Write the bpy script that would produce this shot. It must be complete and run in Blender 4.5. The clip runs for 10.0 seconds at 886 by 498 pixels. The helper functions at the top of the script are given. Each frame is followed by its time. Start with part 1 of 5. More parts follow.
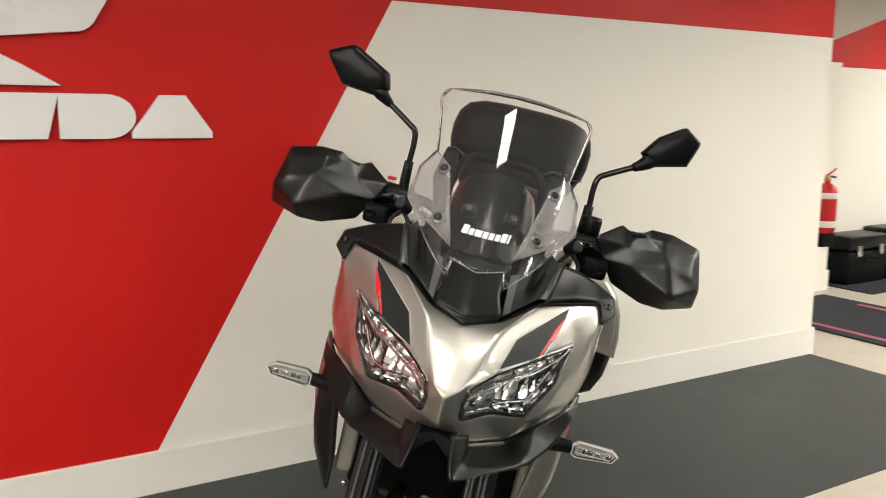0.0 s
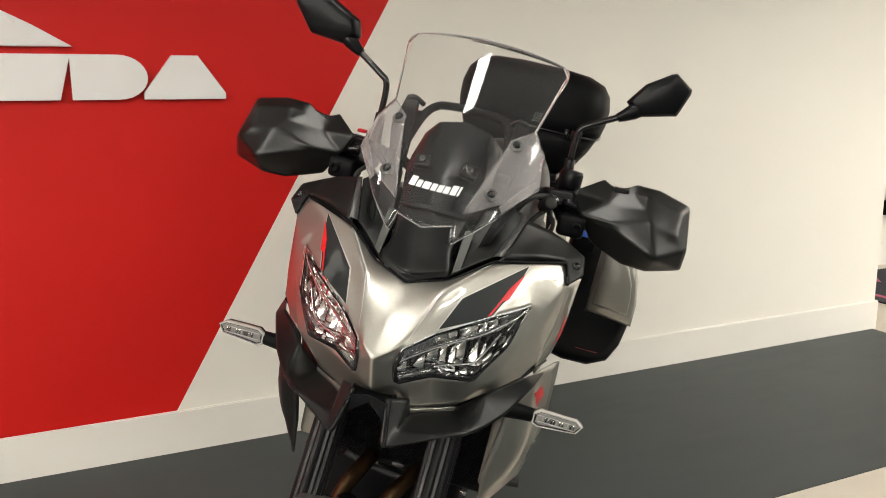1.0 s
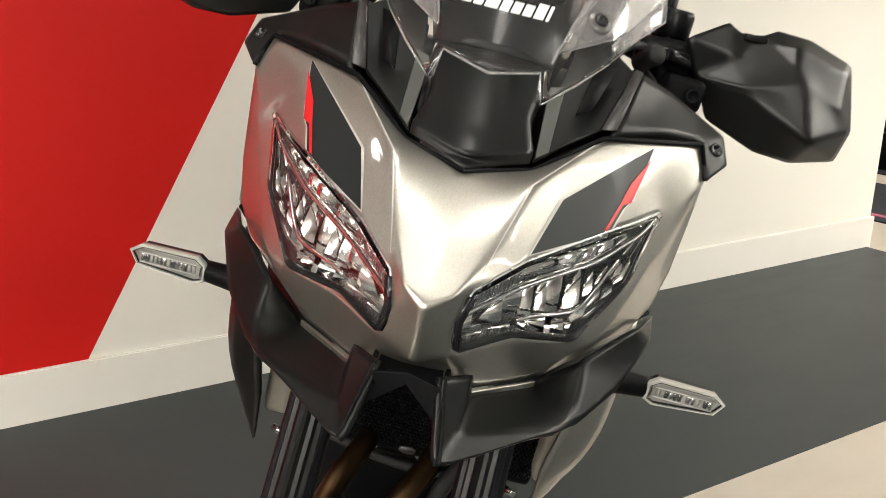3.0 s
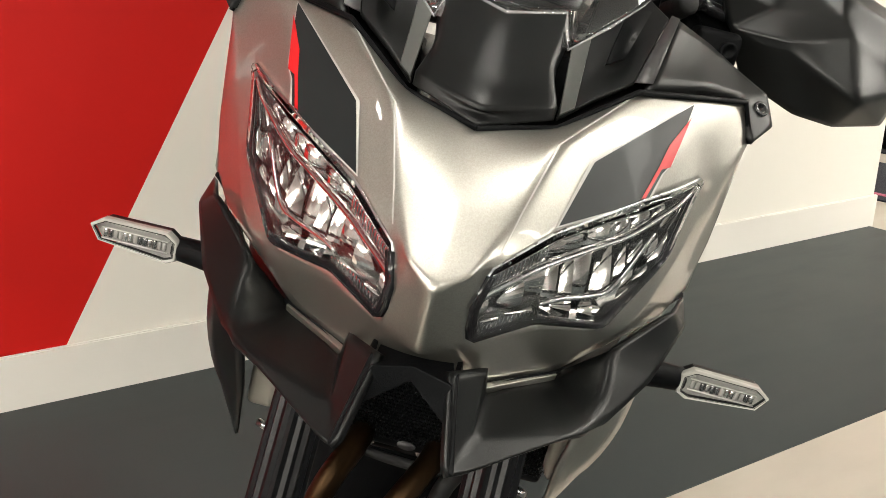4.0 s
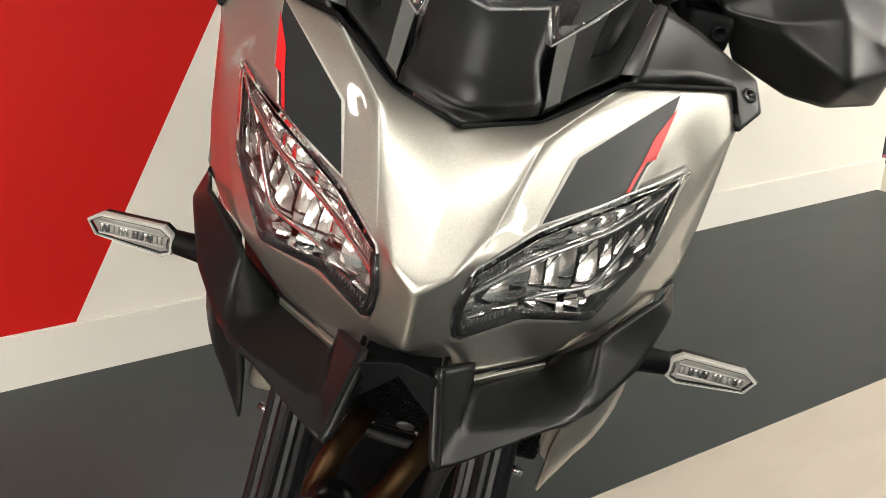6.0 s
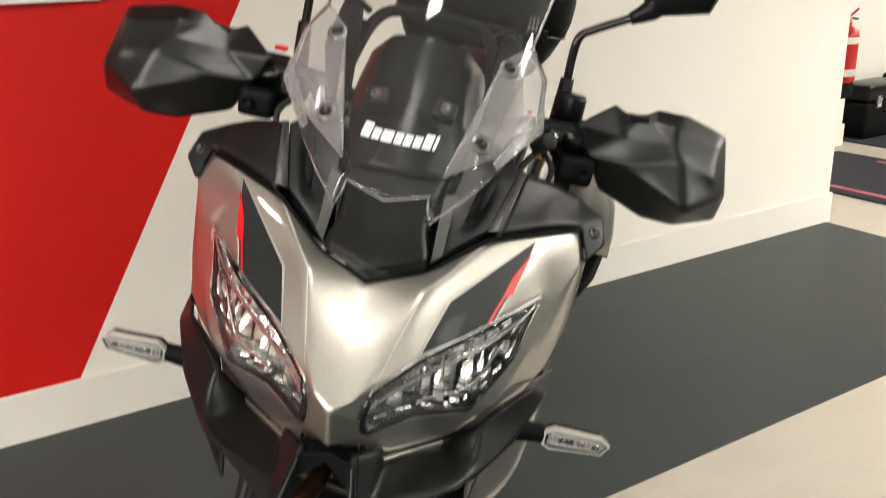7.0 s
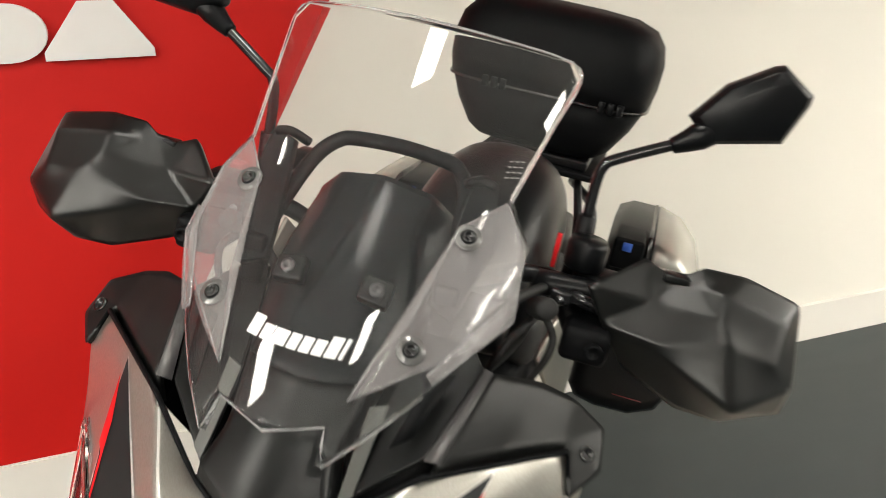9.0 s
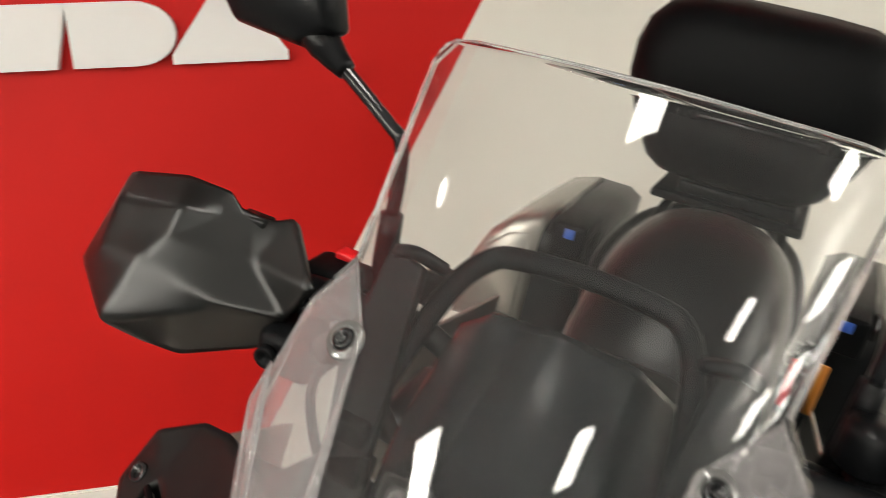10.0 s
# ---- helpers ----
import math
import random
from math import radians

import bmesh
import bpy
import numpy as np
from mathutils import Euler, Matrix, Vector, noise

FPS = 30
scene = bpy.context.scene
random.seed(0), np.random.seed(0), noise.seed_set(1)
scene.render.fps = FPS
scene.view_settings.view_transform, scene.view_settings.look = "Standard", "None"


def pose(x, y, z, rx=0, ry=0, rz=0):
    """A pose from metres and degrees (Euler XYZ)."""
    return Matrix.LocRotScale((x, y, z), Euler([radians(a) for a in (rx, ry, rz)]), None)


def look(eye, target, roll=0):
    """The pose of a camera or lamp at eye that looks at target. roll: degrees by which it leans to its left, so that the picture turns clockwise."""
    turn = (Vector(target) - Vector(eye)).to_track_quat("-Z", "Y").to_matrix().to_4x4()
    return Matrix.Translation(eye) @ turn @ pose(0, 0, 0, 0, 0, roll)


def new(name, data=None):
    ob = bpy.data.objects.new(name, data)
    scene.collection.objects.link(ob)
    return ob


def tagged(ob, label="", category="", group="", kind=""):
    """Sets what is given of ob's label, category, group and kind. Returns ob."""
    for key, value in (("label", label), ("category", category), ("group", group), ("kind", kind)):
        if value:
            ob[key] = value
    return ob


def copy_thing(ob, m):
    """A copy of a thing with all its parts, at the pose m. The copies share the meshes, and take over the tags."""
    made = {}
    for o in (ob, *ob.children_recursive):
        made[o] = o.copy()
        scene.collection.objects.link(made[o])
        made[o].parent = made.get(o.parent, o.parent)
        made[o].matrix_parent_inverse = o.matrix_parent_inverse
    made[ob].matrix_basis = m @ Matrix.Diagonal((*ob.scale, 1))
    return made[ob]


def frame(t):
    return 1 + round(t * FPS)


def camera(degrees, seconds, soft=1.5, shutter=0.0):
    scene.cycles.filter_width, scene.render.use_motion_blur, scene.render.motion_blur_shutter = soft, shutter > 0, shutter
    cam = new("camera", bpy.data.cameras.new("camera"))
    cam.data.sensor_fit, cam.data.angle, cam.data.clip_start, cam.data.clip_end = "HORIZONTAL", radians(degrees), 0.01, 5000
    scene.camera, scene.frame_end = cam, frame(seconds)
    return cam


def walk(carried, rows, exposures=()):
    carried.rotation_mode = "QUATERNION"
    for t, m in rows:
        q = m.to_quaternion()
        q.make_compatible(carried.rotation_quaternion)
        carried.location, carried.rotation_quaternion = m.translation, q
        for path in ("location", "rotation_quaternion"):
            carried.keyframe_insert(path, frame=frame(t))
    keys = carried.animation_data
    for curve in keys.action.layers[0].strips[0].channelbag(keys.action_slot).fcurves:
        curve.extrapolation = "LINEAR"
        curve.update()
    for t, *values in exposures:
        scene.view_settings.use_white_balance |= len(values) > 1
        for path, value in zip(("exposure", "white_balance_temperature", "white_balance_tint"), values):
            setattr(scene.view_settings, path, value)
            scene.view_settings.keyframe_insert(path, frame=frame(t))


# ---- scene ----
cam = camera(57.3, 10.0, soft=0.48, shutter=0.5)
PATH = [
    (0, (-0.028, -0.138, 1.39), (0.955, 1.576, 1.079), 0.2),
    (0.5, (0.147, -0.224, 1.371), (0.967, 1.568, 1.03), 0.3),
    (1, (0.21, -0.165, 1.344), (1.019, 1.624, 0.965), -0.4),
    (1.5, (0.2, -0.003, 1.3), (1.109, 1.729, 0.881), -0.6),
    (2, (0.221, 0.131, 1.25), (1.197, 1.807, 0.762), -0.5),
    (2.5, (0.271, 0.295, 1.222), (1.229, 1.967, 0.687), -0.1),
    (3, (0.307, 0.4, 1.182), (1.25, 2.072, 0.621), 0.3),
    (4.5, (0.357, 0.522, 1.14), (1.321, 2.161, 0.52), 0.3),
    (5, (0.363, 0.532, 1.141), (1.324, 2.167, 0.506), 0.2),
    (6.5, (0.356, 0.389, 1.238), (1.27, 2.025, 0.539), -0.9),
    (7, (0.339, 0.256, 1.364), (1.281, 1.9, 0.722), -2.1),
    (7.5, (0.405, 0.246, 1.441), (1.349, 1.914, 0.87), -3.2),
    (8, (0.534, 0.304, 1.459), (1.36, 2.036, 0.894), -2.9),
    (8.5, (0.623, 0.335, 1.458), (1.355, 2.106, 0.884), -2.8),
    (9, (0.657, 0.441, 1.461), (1.317, 2.232, 0.863), -2.0),
    (9.5, (0.704, 0.646, 1.487), (1.256, 2.462, 0.854), -2.2),
    (10, (0.731, 0.773, 1.499), (1.061, 2.644, 0.873), -1.8),
]
walk(cam, [(t, look(eye, target, roll)) for t, eye, target, roll in PATH],
     exposures=[(0, 0.02), (1.5, 0.06), (2.5, 0.14), (4.5, 0.16), (5, 0.17), (6.8, 0.19), (7.5, 0.0), (8.0, 0.08), (8.5, 0.14), (9, 0.28), (9.5, 0.26), (10, 0.19)])

# ---- light and exposure ----
scene.view_settings.exposure = 0.0
world = bpy.data.worlds.new("world")
scene.world = world
world.use_nodes = True
world.node_tree.nodes["Background"].inputs["Color"].default_value = (1.0, 0.93, 0.84, 1)
world.node_tree.nodes["Background"].inputs["Strength"].default_value = 0.01


# ---- materials ----
def nodes_of(name):
    m = bpy.data.materials.new(name)
    m.use_nodes = True
    t = m.node_tree
    return m, t, t.nodes["Principled BSDF"]


def material(name, colour, rough=0.5, metal=0.0, vary=0.08, scale=6.0, fine=120.0, bump=0.05, coat=0.0, rough_vary=0.1, spec=0.5):
    """Painted or moulded surface: broad mottling, fine grain, uneven gloss and slight relief."""
    m, t, b = nodes_of(name)
    b.inputs["Metallic"].default_value = metal
    b.inputs["Coat Weight"].default_value = coat
    b.inputs["Coat Roughness"].default_value = 0.04
    b.inputs["Specular IOR Level"].default_value = spec
    co = t.nodes.new("ShaderNodeTexCoord")
    broad = t.nodes.new("ShaderNodeTexNoise")
    broad.inputs["Scale"].default_value = scale
    broad.inputs["Detail"].default_value = 6
    grain = t.nodes.new("ShaderNodeTexNoise")
    grain.inputs["Scale"].default_value = fine
    grain.inputs["Detail"].default_value = 3
    for n in (broad, grain):
        t.links.new(co.outputs["Object"], n.inputs["Vector"])
    ramp = t.nodes.new("ShaderNodeMix")
    ramp.data_type = "RGBA"
    ramp.inputs["A"].default_value = (*[c * (1 - vary) for c in colour], 1)
    ramp.inputs["B"].default_value = (*[min(1, c * (1 + vary)) for c in colour], 1)
    t.links.new(broad.outputs["Fac"], ramp.inputs["Factor"])
    t.links.new(ramp.outputs["Result"], b.inputs["Base Color"])
    r = t.nodes.new("ShaderNodeMapRange")
    r.inputs["To Min"].default_value = max(0.02, rough - rough_vary)
    r.inputs["To Max"].default_value = min(1, rough + rough_vary)
    t.links.new(broad.outputs["Fac"], r.inputs["Value"])
    t.links.new(r.outputs["Result"], b.inputs["Roughness"])
    if bump:
        bp = t.nodes.new("ShaderNodeBump")
        bp.inputs["Strength"].default_value = bump
        bp.inputs["Distance"].default_value = 0.002
        t.links.new(grain.outputs["Fac"], bp.inputs["Height"])
        t.links.new(bp.outputs["Normal"], b.inputs["Normal"])
    return m


def glass(name, colour=(1, 1, 1), rough=0.0, ior=1.49):
    m, t, b = nodes_of(name)
    b.inputs["Base Color"].default_value = (*colour, 1)
    b.inputs["Roughness"].default_value = rough
    b.inputs["IOR"].default_value = ior
    b.inputs["Transmission Weight"].default_value = 1.0
    return m


def lamp_material(name, colour, strength):
    m, t, b = nodes_of(name)
    b.inputs["Base Color"].default_value = (0.8, 0.8, 0.8, 1)
    b.inputs["Emission Color"].default_value = (*colour, 1)
    b.inputs["Emission Strength"].default_value = strength
    return m


RED_PAINT = material("red wall paint", (0.52, 0.0085, 0.0062), 0.50, vary=0.05, scale=1.5, fine=300, bump=0.10, spec=0.25)
WHITE_PAINT = material("off-white wall paint", (0.83, 0.80, 0.725), 0.5, vary=0.03, scale=1.2, fine=260, bump=0.10)
SKIRT_PAINT = material("satin white skirting paint", (0.82, 0.79, 0.73), 0.34, vary=0.04, scale=3, bump=0.03)
SIGN_WHITE = material("white acrylic", (0.86, 0.85, 0.83), 0.3, vary=0.02, scale=4, bump=0.0)
PRINT_GREY = material("grey print", (0.30, 0.30, 0.29), 0.5, vary=0.05, bump=0.0)
# out of view; greyed below white to limit the light it gives back
CEILING = material("grey painted ceiling", (0.56, 0.55, 0.53), 0.8, vary=0.03, scale=2)
BULKHEAD = material("beige bulkhead paint", (0.52, 0.46, 0.41), 0.6, vary=0.04, scale=2)
BACK_WALL = material("mid grey wall paint", (0.24, 0.235, 0.23), 0.6, vary=0.04, scale=2)
FLOOR_GREY = material("dark grey floor paint", (0.052, 0.0595, 0.060), 0.42, vary=0.14, scale=2.2, fine=90, bump=0.05, rough_vary=0.08, spec=0.09)
FLOOR_CREAM = material("cream vinyl floor", (0.54, 0.49, 0.42), 0.36, vary=0.06, scale=2.5, fine=150, bump=0.04)
MAT_PILE = material("black carpet pile", (0.012, 0.014, 0.022), 0.9, vary=0.3, scale=30, fine=900, bump=0.6)
MAT_PINK = material("pink carpet line", (0.42, 0.10, 0.16), 0.9, vary=0.15, scale=30, fine=900, bump=0.5)
BLACK = material("satin black plastic", (0.0040, 0.0044, 0.0050), 0.29, vary=0.2, scale=14, fine=700, bump=0.12, rough_vary=0.025, spec=0.19)
BLACK_MATT = material("matt black plastic", (0.0031, 0.0034, 0.0039), 0.5, vary=0.2, scale=14, fine=900, bump=0.2, spec=0.10)
GREY_PLASTIC = material("dark grey moulded plastic", (0.0055, 0.006, 0.006), 0.31, vary=0.15, scale=12, fine=800, bump=0.05, rough_vary=0.03, spec=0.26)
SHOULDER_GREY = material("matt grey shoulder plastic", (0.0065, 0.0068, 0.0066), 0.40, vary=0.12, scale=12, fine=900, bump=0.06, rough_vary=0.04, spec=0.29)
COWL_GREY = material("dark grey cowl plastic", (0.006, 0.0064, 0.0064), 0.33, vary=0.15, scale=12, fine=900, bump=0.05, rough_vary=0.03, spec=0.26)
COVER_GREY = material("satin dark grey cover", (0.008, 0.009, 0.010), 0.22, vary=0.15, scale=12, fine=900, bump=0.06, rough_vary=0.03, spec=0.27)
STRIP_GREY = material("grey trim plastic", (0.055, 0.053, 0.054), 0.34, vary=0.12, scale=12, fine=800, bump=0.08)
GLOSS_BLACK = material("gloss black enamel", (0.010, 0.010, 0.011), 0.12, vary=0.1, bump=0.0, rough_vary=0.03)
BEIGE_PLASTIC = material("dull beige plastic", (0.21, 0.195, 0.165), 0.5, vary=0.1)
DECAL_DARK = material("dark grey decal", (0.012, 0.0145, 0.015), 0.42, vary=0.1, scale=20, bump=0.0, coat=0.03, rough_vary=0.03, spec=0.26)
DECAL_RED = material("red decal", (0.55, 0.010, 0.013), 0.35, vary=0.05, bump=0.0, coat=0.1, rough_vary=0.03, spec=0.3)
INNER_GREY = material("pale grey inner trim", (0.05, 0.052, 0.047), 0.4, vary=0.1, scale=14, fine=800, bump=0.08)
STRIP_PALE = material("pale keyline", (0.55, 0.54, 0.51), 0.3, vary=0.03, bump=0.0)
DECAL_WHITE = material("white decal", (0.85, 0.85, 0.85), 0.4, vary=0.02, bump=0.0)
CHROME = material("bright reflector metal", (0.86, 0.86, 0.87), 0.03, metal=1.0, vary=0.03, bump=0.0, rough_vary=0.015)
STEEL = material("brushed steel", (0.52, 0.52, 0.53), 0.28, metal=1.0, vary=0.1, scale=30, bump=0.05)
HEADER_PIPE = material("heat-tinted exhaust steel", (0.055, 0.032, 0.016), 0.48, metal=1.0, vary=0.6, scale=22, bump=0.08)
RUBBER = material("black rubber", (0.011, 0.011, 0.011), 0.7, vary=0.2, scale=40, bump=0.2)
BLUE_PLASTIC = material("blue label", (0.03, 0.10, 0.45), 0.4, vary=0.05, bump=0.0)
AMBER = material("amber label", (0.45, 0.16, 0.02), 0.4, vary=0.05, bump=0.0)
SEAT_VINYL = material("black seat vinyl", (0.018, 0.018, 0.018), 0.5, vary=0.2, scale=60, fine=900, bump=0.3)
RED_BOTTLE = material("red cylinder enamel", (0.50, 0.015, 0.015), 0.22, vary=0.05, bump=0.0)
LABEL_PALE = material("pale paper label", (0.72, 0.68, 0.62), 0.5, vary=0.05, bump=0.0)
DULL_RED = material("dull red line", (0.16, 0.008, 0.008), 0.5, vary=0.1, bump=0.0)
BRASS = material("brass", (0.60, 0.42, 0.14), 0.3, metal=1.0, vary=0.1, bump=0.0)
MIRROR = material("mirror glass", (0.9, 0.9, 0.9), 0.03, metal=1.0, vary=0.01, bump=0.0, rough_vary=0.01)
CLEAR = glass("clear polycarbonate", (1.0, 1.0, 1.0), ior=1.40)
CLEAR.node_tree.nodes["Principled BSDF"].inputs["Transmission Weight"].default_value = 0.9935
RIM_CLEAR = glass("milky clear edge", (0.96, 0.96, 0.96), rough=0.08)
RIM_CLEAR.node_tree.nodes["Principled BSDF"].inputs["Transmission Weight"].default_value = 0.80
GUARD_BLACK = material("textured black guard plastic", (0.0042, 0.0045, 0.0042), 0.325, vary=0.2, scale=10, fine=1100, bump=0.08, rough_vary=0.03, spec=0.50)
REFLECTOR = material("satin reflector metal", (0.82, 0.81, 0.785), 0.08, metal=1.0, vary=0.05, scale=40, bump=0.0, rough_vary=0.02)
DARK_CHROME = material("dim reflector metal", (0.42, 0.42, 0.43), 0.16, metal=1.0, vary=0.1, bump=0.0, rough_vary=0.04)
# grey body and alpha hold the haze and also imitate glancing room reflections
CLEAR_GREY = material("hazy clear deflector plastic", (0.28, 0.266, 0.266), 0.16, vary=0.0, scale=30, bump=0.0, rough_vary=0.0)
CLEAR_GREY.node_tree.nodes["Principled BSDF"].inputs["Alpha"].default_value = 0.36
LENS = glass("clear headlight lens", (0.98, 0.98, 0.98), ior=1.22)
LAMP_FRAME = material("pale clear lamp edge", (0.42, 0.41, 0.38), 0.14, vary=0.05, bump=0.0, coat=0.6, rough_vary=0.03)
LAMP_INSERT = material("grey lamp insert", (0.24, 0.235, 0.22), 0.22, vary=0.1, bump=0.0, coat=0.5, rough_vary=0.03)
WASHER = material("grey clear washer", (0.10, 0.10, 0.098), 0.12, vary=0.05, bump=0.0, coat=0.8, rough_vary=0.02)
PANEL_LIGHT = lamp_material("ceiling panel diffuser", (1.0, 0.965, 0.88), 43.5)


def silver_paint():
    """Pale champagne metallic with fine flake under lacquer."""
    m, t, b = nodes_of("champagne metallic paint")
    b.inputs["Metallic"].default_value = 0.90
    b.inputs["Coat Weight"].default_value = 0.9
    b.inputs["Coat Roughness"].default_value = 0.03
    co = t.nodes.new("ShaderNodeTexCoord")
    flake = t.nodes.new("ShaderNodeTexVoronoi")
    flake.inputs["Scale"].default_value = 1100
    t.links.new(co.outputs["Object"], flake.inputs["Vector"])
    mix = t.nodes.new("ShaderNodeMix")
    mix.data_type = "RGBA"
    mix.inputs["A"].default_value = (0.368, 0.358, 0.320, 1)
    mix.inputs["B"].default_value = (0.455, 0.442, 0.396, 1)
    t.links.new(flake.outputs["Color"], mix.inputs["Factor"])
    t.links.new(mix.outputs["Result"], b.inputs["Base Color"])
    r = t.nodes.new("ShaderNodeMapRange")
    r.inputs["To Min"].default_value, r.inputs["To Max"].default_value = 0.37, 0.41
    t.links.new(flake.outputs["Distance"], r.inputs["Value"])
    t.links.new(r.outputs["Result"], b.inputs["Roughness"])
    return m


SILVER = silver_paint()


def scuff_and_sheen(m, patch_tone, amount, gloss):
    """Adds broad worn patches and thin drag marks to a floor finish; their tone also imitates its uneven sheen."""
    t = m.node_tree
    b = t.nodes["Principled BSDF"]
    base, rough = b.inputs["Base Color"].links[0].from_socket, b.inputs["Roughness"].links[0].from_socket
    co = t.nodes.new("ShaderNodeTexCoord")
    mp = t.nodes.new("ShaderNodeMapping")
    mp.inputs["Rotation"].default_value = (0, 0, 0.5)
    mp.inputs["Scale"].default_value = (1.0, 3.5, 1.0)
    t.links.new(co.outputs["Object"], mp.inputs["Vector"])
    drag = t.nodes.new("ShaderNodeTexNoise")
    drag.inputs["Scale"].default_value, drag.inputs["Detail"].default_value = 3.0, 8
    t.links.new(mp.outputs["Vector"], drag.inputs["Vector"])
    worn = t.nodes.new("ShaderNodeTexNoise")
    worn.inputs["Scale"].default_value, worn.inputs["Detail"].default_value = 1.6, 10
    t.links.new(co.outputs["Object"], worn.inputs["Vector"])
    both = t.nodes.new("ShaderNodeMath")
    both.operation = "MULTIPLY"
    t.links.new(drag.outputs["Fac"], both.inputs[0])
    t.links.new(worn.outputs["Fac"], both.inputs[1])
    rng = t.nodes.new("ShaderNodeMapRange")
    rng.inputs["From Min"].default_value, rng.inputs["From Max"].default_value = 0.22, 0.42
    rng.inputs["To Max"].default_value = amount
    t.links.new(both.outputs["Value"], rng.inputs["Value"])
    mix = t.nodes.new("ShaderNodeMix")
    mix.data_type = "RGBA"
    mix.inputs["B"].default_value = (*patch_tone, 1)
    t.links.new(rng.outputs["Result"], mix.inputs["Factor"])
    t.links.new(base, mix.inputs["A"])
    t.links.new(mix.outputs["Result"], b.inputs["Base Color"])
    add = t.nodes.new("ShaderNodeMath")
    add.operation = "MULTIPLY_ADD"
    add.inputs[1].default_value = gloss
    t.links.new(rng.outputs["Result"], add.inputs[0])
    t.links.new(rough, add.inputs[2])
    t.links.new(add.outputs["Value"], b.inputs["Roughness"])


scuff_and_sheen(FLOOR_GREY, (0.055, 0.062, 0.064), 0.30, 0.22)
scuff_and_sheen(FLOOR_CREAM, (0.36, 0.32, 0.27), 0.28, 0.2)


# ---- mesh helpers ----
def part(name, bm, mat, parent, label="", smooth=True):
    """Links a bmesh as one mesh object under a thing or a part."""
    me = bpy.data.meshes.new(name)
    bmesh.ops.recalc_face_normals(bm, faces=bm.faces)
    bm.to_mesh(me)
    bm.free()
    for m in mat if isinstance(mat, (list, tuple)) else [mat]:
        me.materials.append(m)
    me.polygons.foreach_set("use_smooth", [smooth] * len(me.polygons))
    ob = new(name, me)
    ob.parent = parent
    return tagged(ob, label)


def shell(name, verts, faces, mat, parent, label="", thick=0.004, bevel=0.0, sub=0, sharp=(), crease=0.8, mirrored=False, offset=-1.0, angle=0.5, inside=None, harden=True):
    """A moulded panel: faces given by corners, optionally mirrored over x = 0, rounded, then thickened inwards."""
    verts = [tuple(v) for v in verts]
    faces = [tuple(f) for f in faces]
    every = sharp == "all"
    sharp = [] if every else [tuple(e) for e in sharp]
    if mirrored:
        other = {}
        for i in range(len(verts)):
            x, y, z = verts[i]
            if abs(x) < 1e-6:
                other[i] = i
            else:
                other[i] = len(verts)
                verts.append((-x, y, z))
        faces += [tuple(other[i] for i in reversed(f)) for f in faces]
        sharp += [tuple(other[i] for i in e) for e in sharp]
    me = bpy.data.meshes.new(name)
    me.from_pydata(verts, [], faces)
    bm = bmesh.new()
    bm.from_mesh(me)
    bmesh.ops.recalc_face_normals(bm, faces=bm.faces)
    bm.faces.ensure_lookup_table()
    centre = Vector(inside) if inside else None
    if centre is not None:
        s = sum((f.calc_center_median() - centre).dot(f.normal) * f.calc_area() for f in bm.faces)
        if s < 0:
            bmesh.ops.reverse_faces(bm, faces=bm.faces)
    bm.to_mesh(me)
    if sub:
        keys = {frozenset(e) for e in sharp}
        layer = me.attributes.new("crease_edge", "FLOAT", "EDGE")
        ends = {e.index: len(e.link_faces) for e in bm.edges}
        for e in me.edges:
            k = frozenset(e.vertices)
            layer.data[e.index].value = 1.0 if ends.get(e.index, 2) == 1 else (crease if every or k in keys else 0.0)
        rim = {v for e in me.edges if ends.get(e.index, 2) == 1 for v in e.vertices}
        met = {v: sum(v in k for k in keys) for v in range(len(me.vertices))}
        pins = me.attributes.new("crease_vert", "FLOAT", "POINT")
        for i in range(len(me.vertices)):
            pins.data[i].value = 0.92 if i in rim else (crease * 0.8 if every or met[i] >= 2 else 0.0)
    bm.free()
    me.materials.append(mat)
    me.polygons.foreach_set("use_smooth", [True] * len(me.polygons))
    ob = new(name, me)
    ob.parent = parent
    if sub:
        m = ob.modifiers.new("round", "SUBSURF")
        m.levels = m.render_levels = sub
    if thick:
        m = ob.modifiers.new("thick", "SOLIDIFY")
        m.thickness, m.offset, m.use_even_offset = thick, offset, False
    if bevel:
        m = ob.modifiers.new("bevel", "BEVEL")
        m.width, m.segments, m.limit_method, m.angle_limit = bevel, 3, "ANGLE", angle
        m.harden_normals = harden
    return tagged(ob, label)


def box(bm, x0, x1, y0, y1, z0, z1, m=None, mat=0):
    v = [bm.verts.new((x, y, z)) for x in (x0, x1) for y in (y0, y1) for z in (z0, z1)]
    fs = [bm.faces.new([v[i] for i in f]) for f in ((0, 1, 3, 2), (4, 6, 7, 5), (0, 4, 5, 1), (2, 3, 7, 6), (0, 2, 6, 4), (1, 5, 7, 3))]
    for f in fs:
        f.material_index = mat
    if m is not None:
        bmesh.ops.transform(bm, matrix=m, verts=v)
    return v


def round_box(x0, x1, y0, y1, z0, z1, r, seg=3):
    bm = bmesh.new()
    box(bm, x0, x1, y0, y1, z0, z1)
    bmesh.ops.bevel(bm, geom=bm.edges[:], offset=r, segments=seg, affect="EDGES", profile=0.5)
    return bm


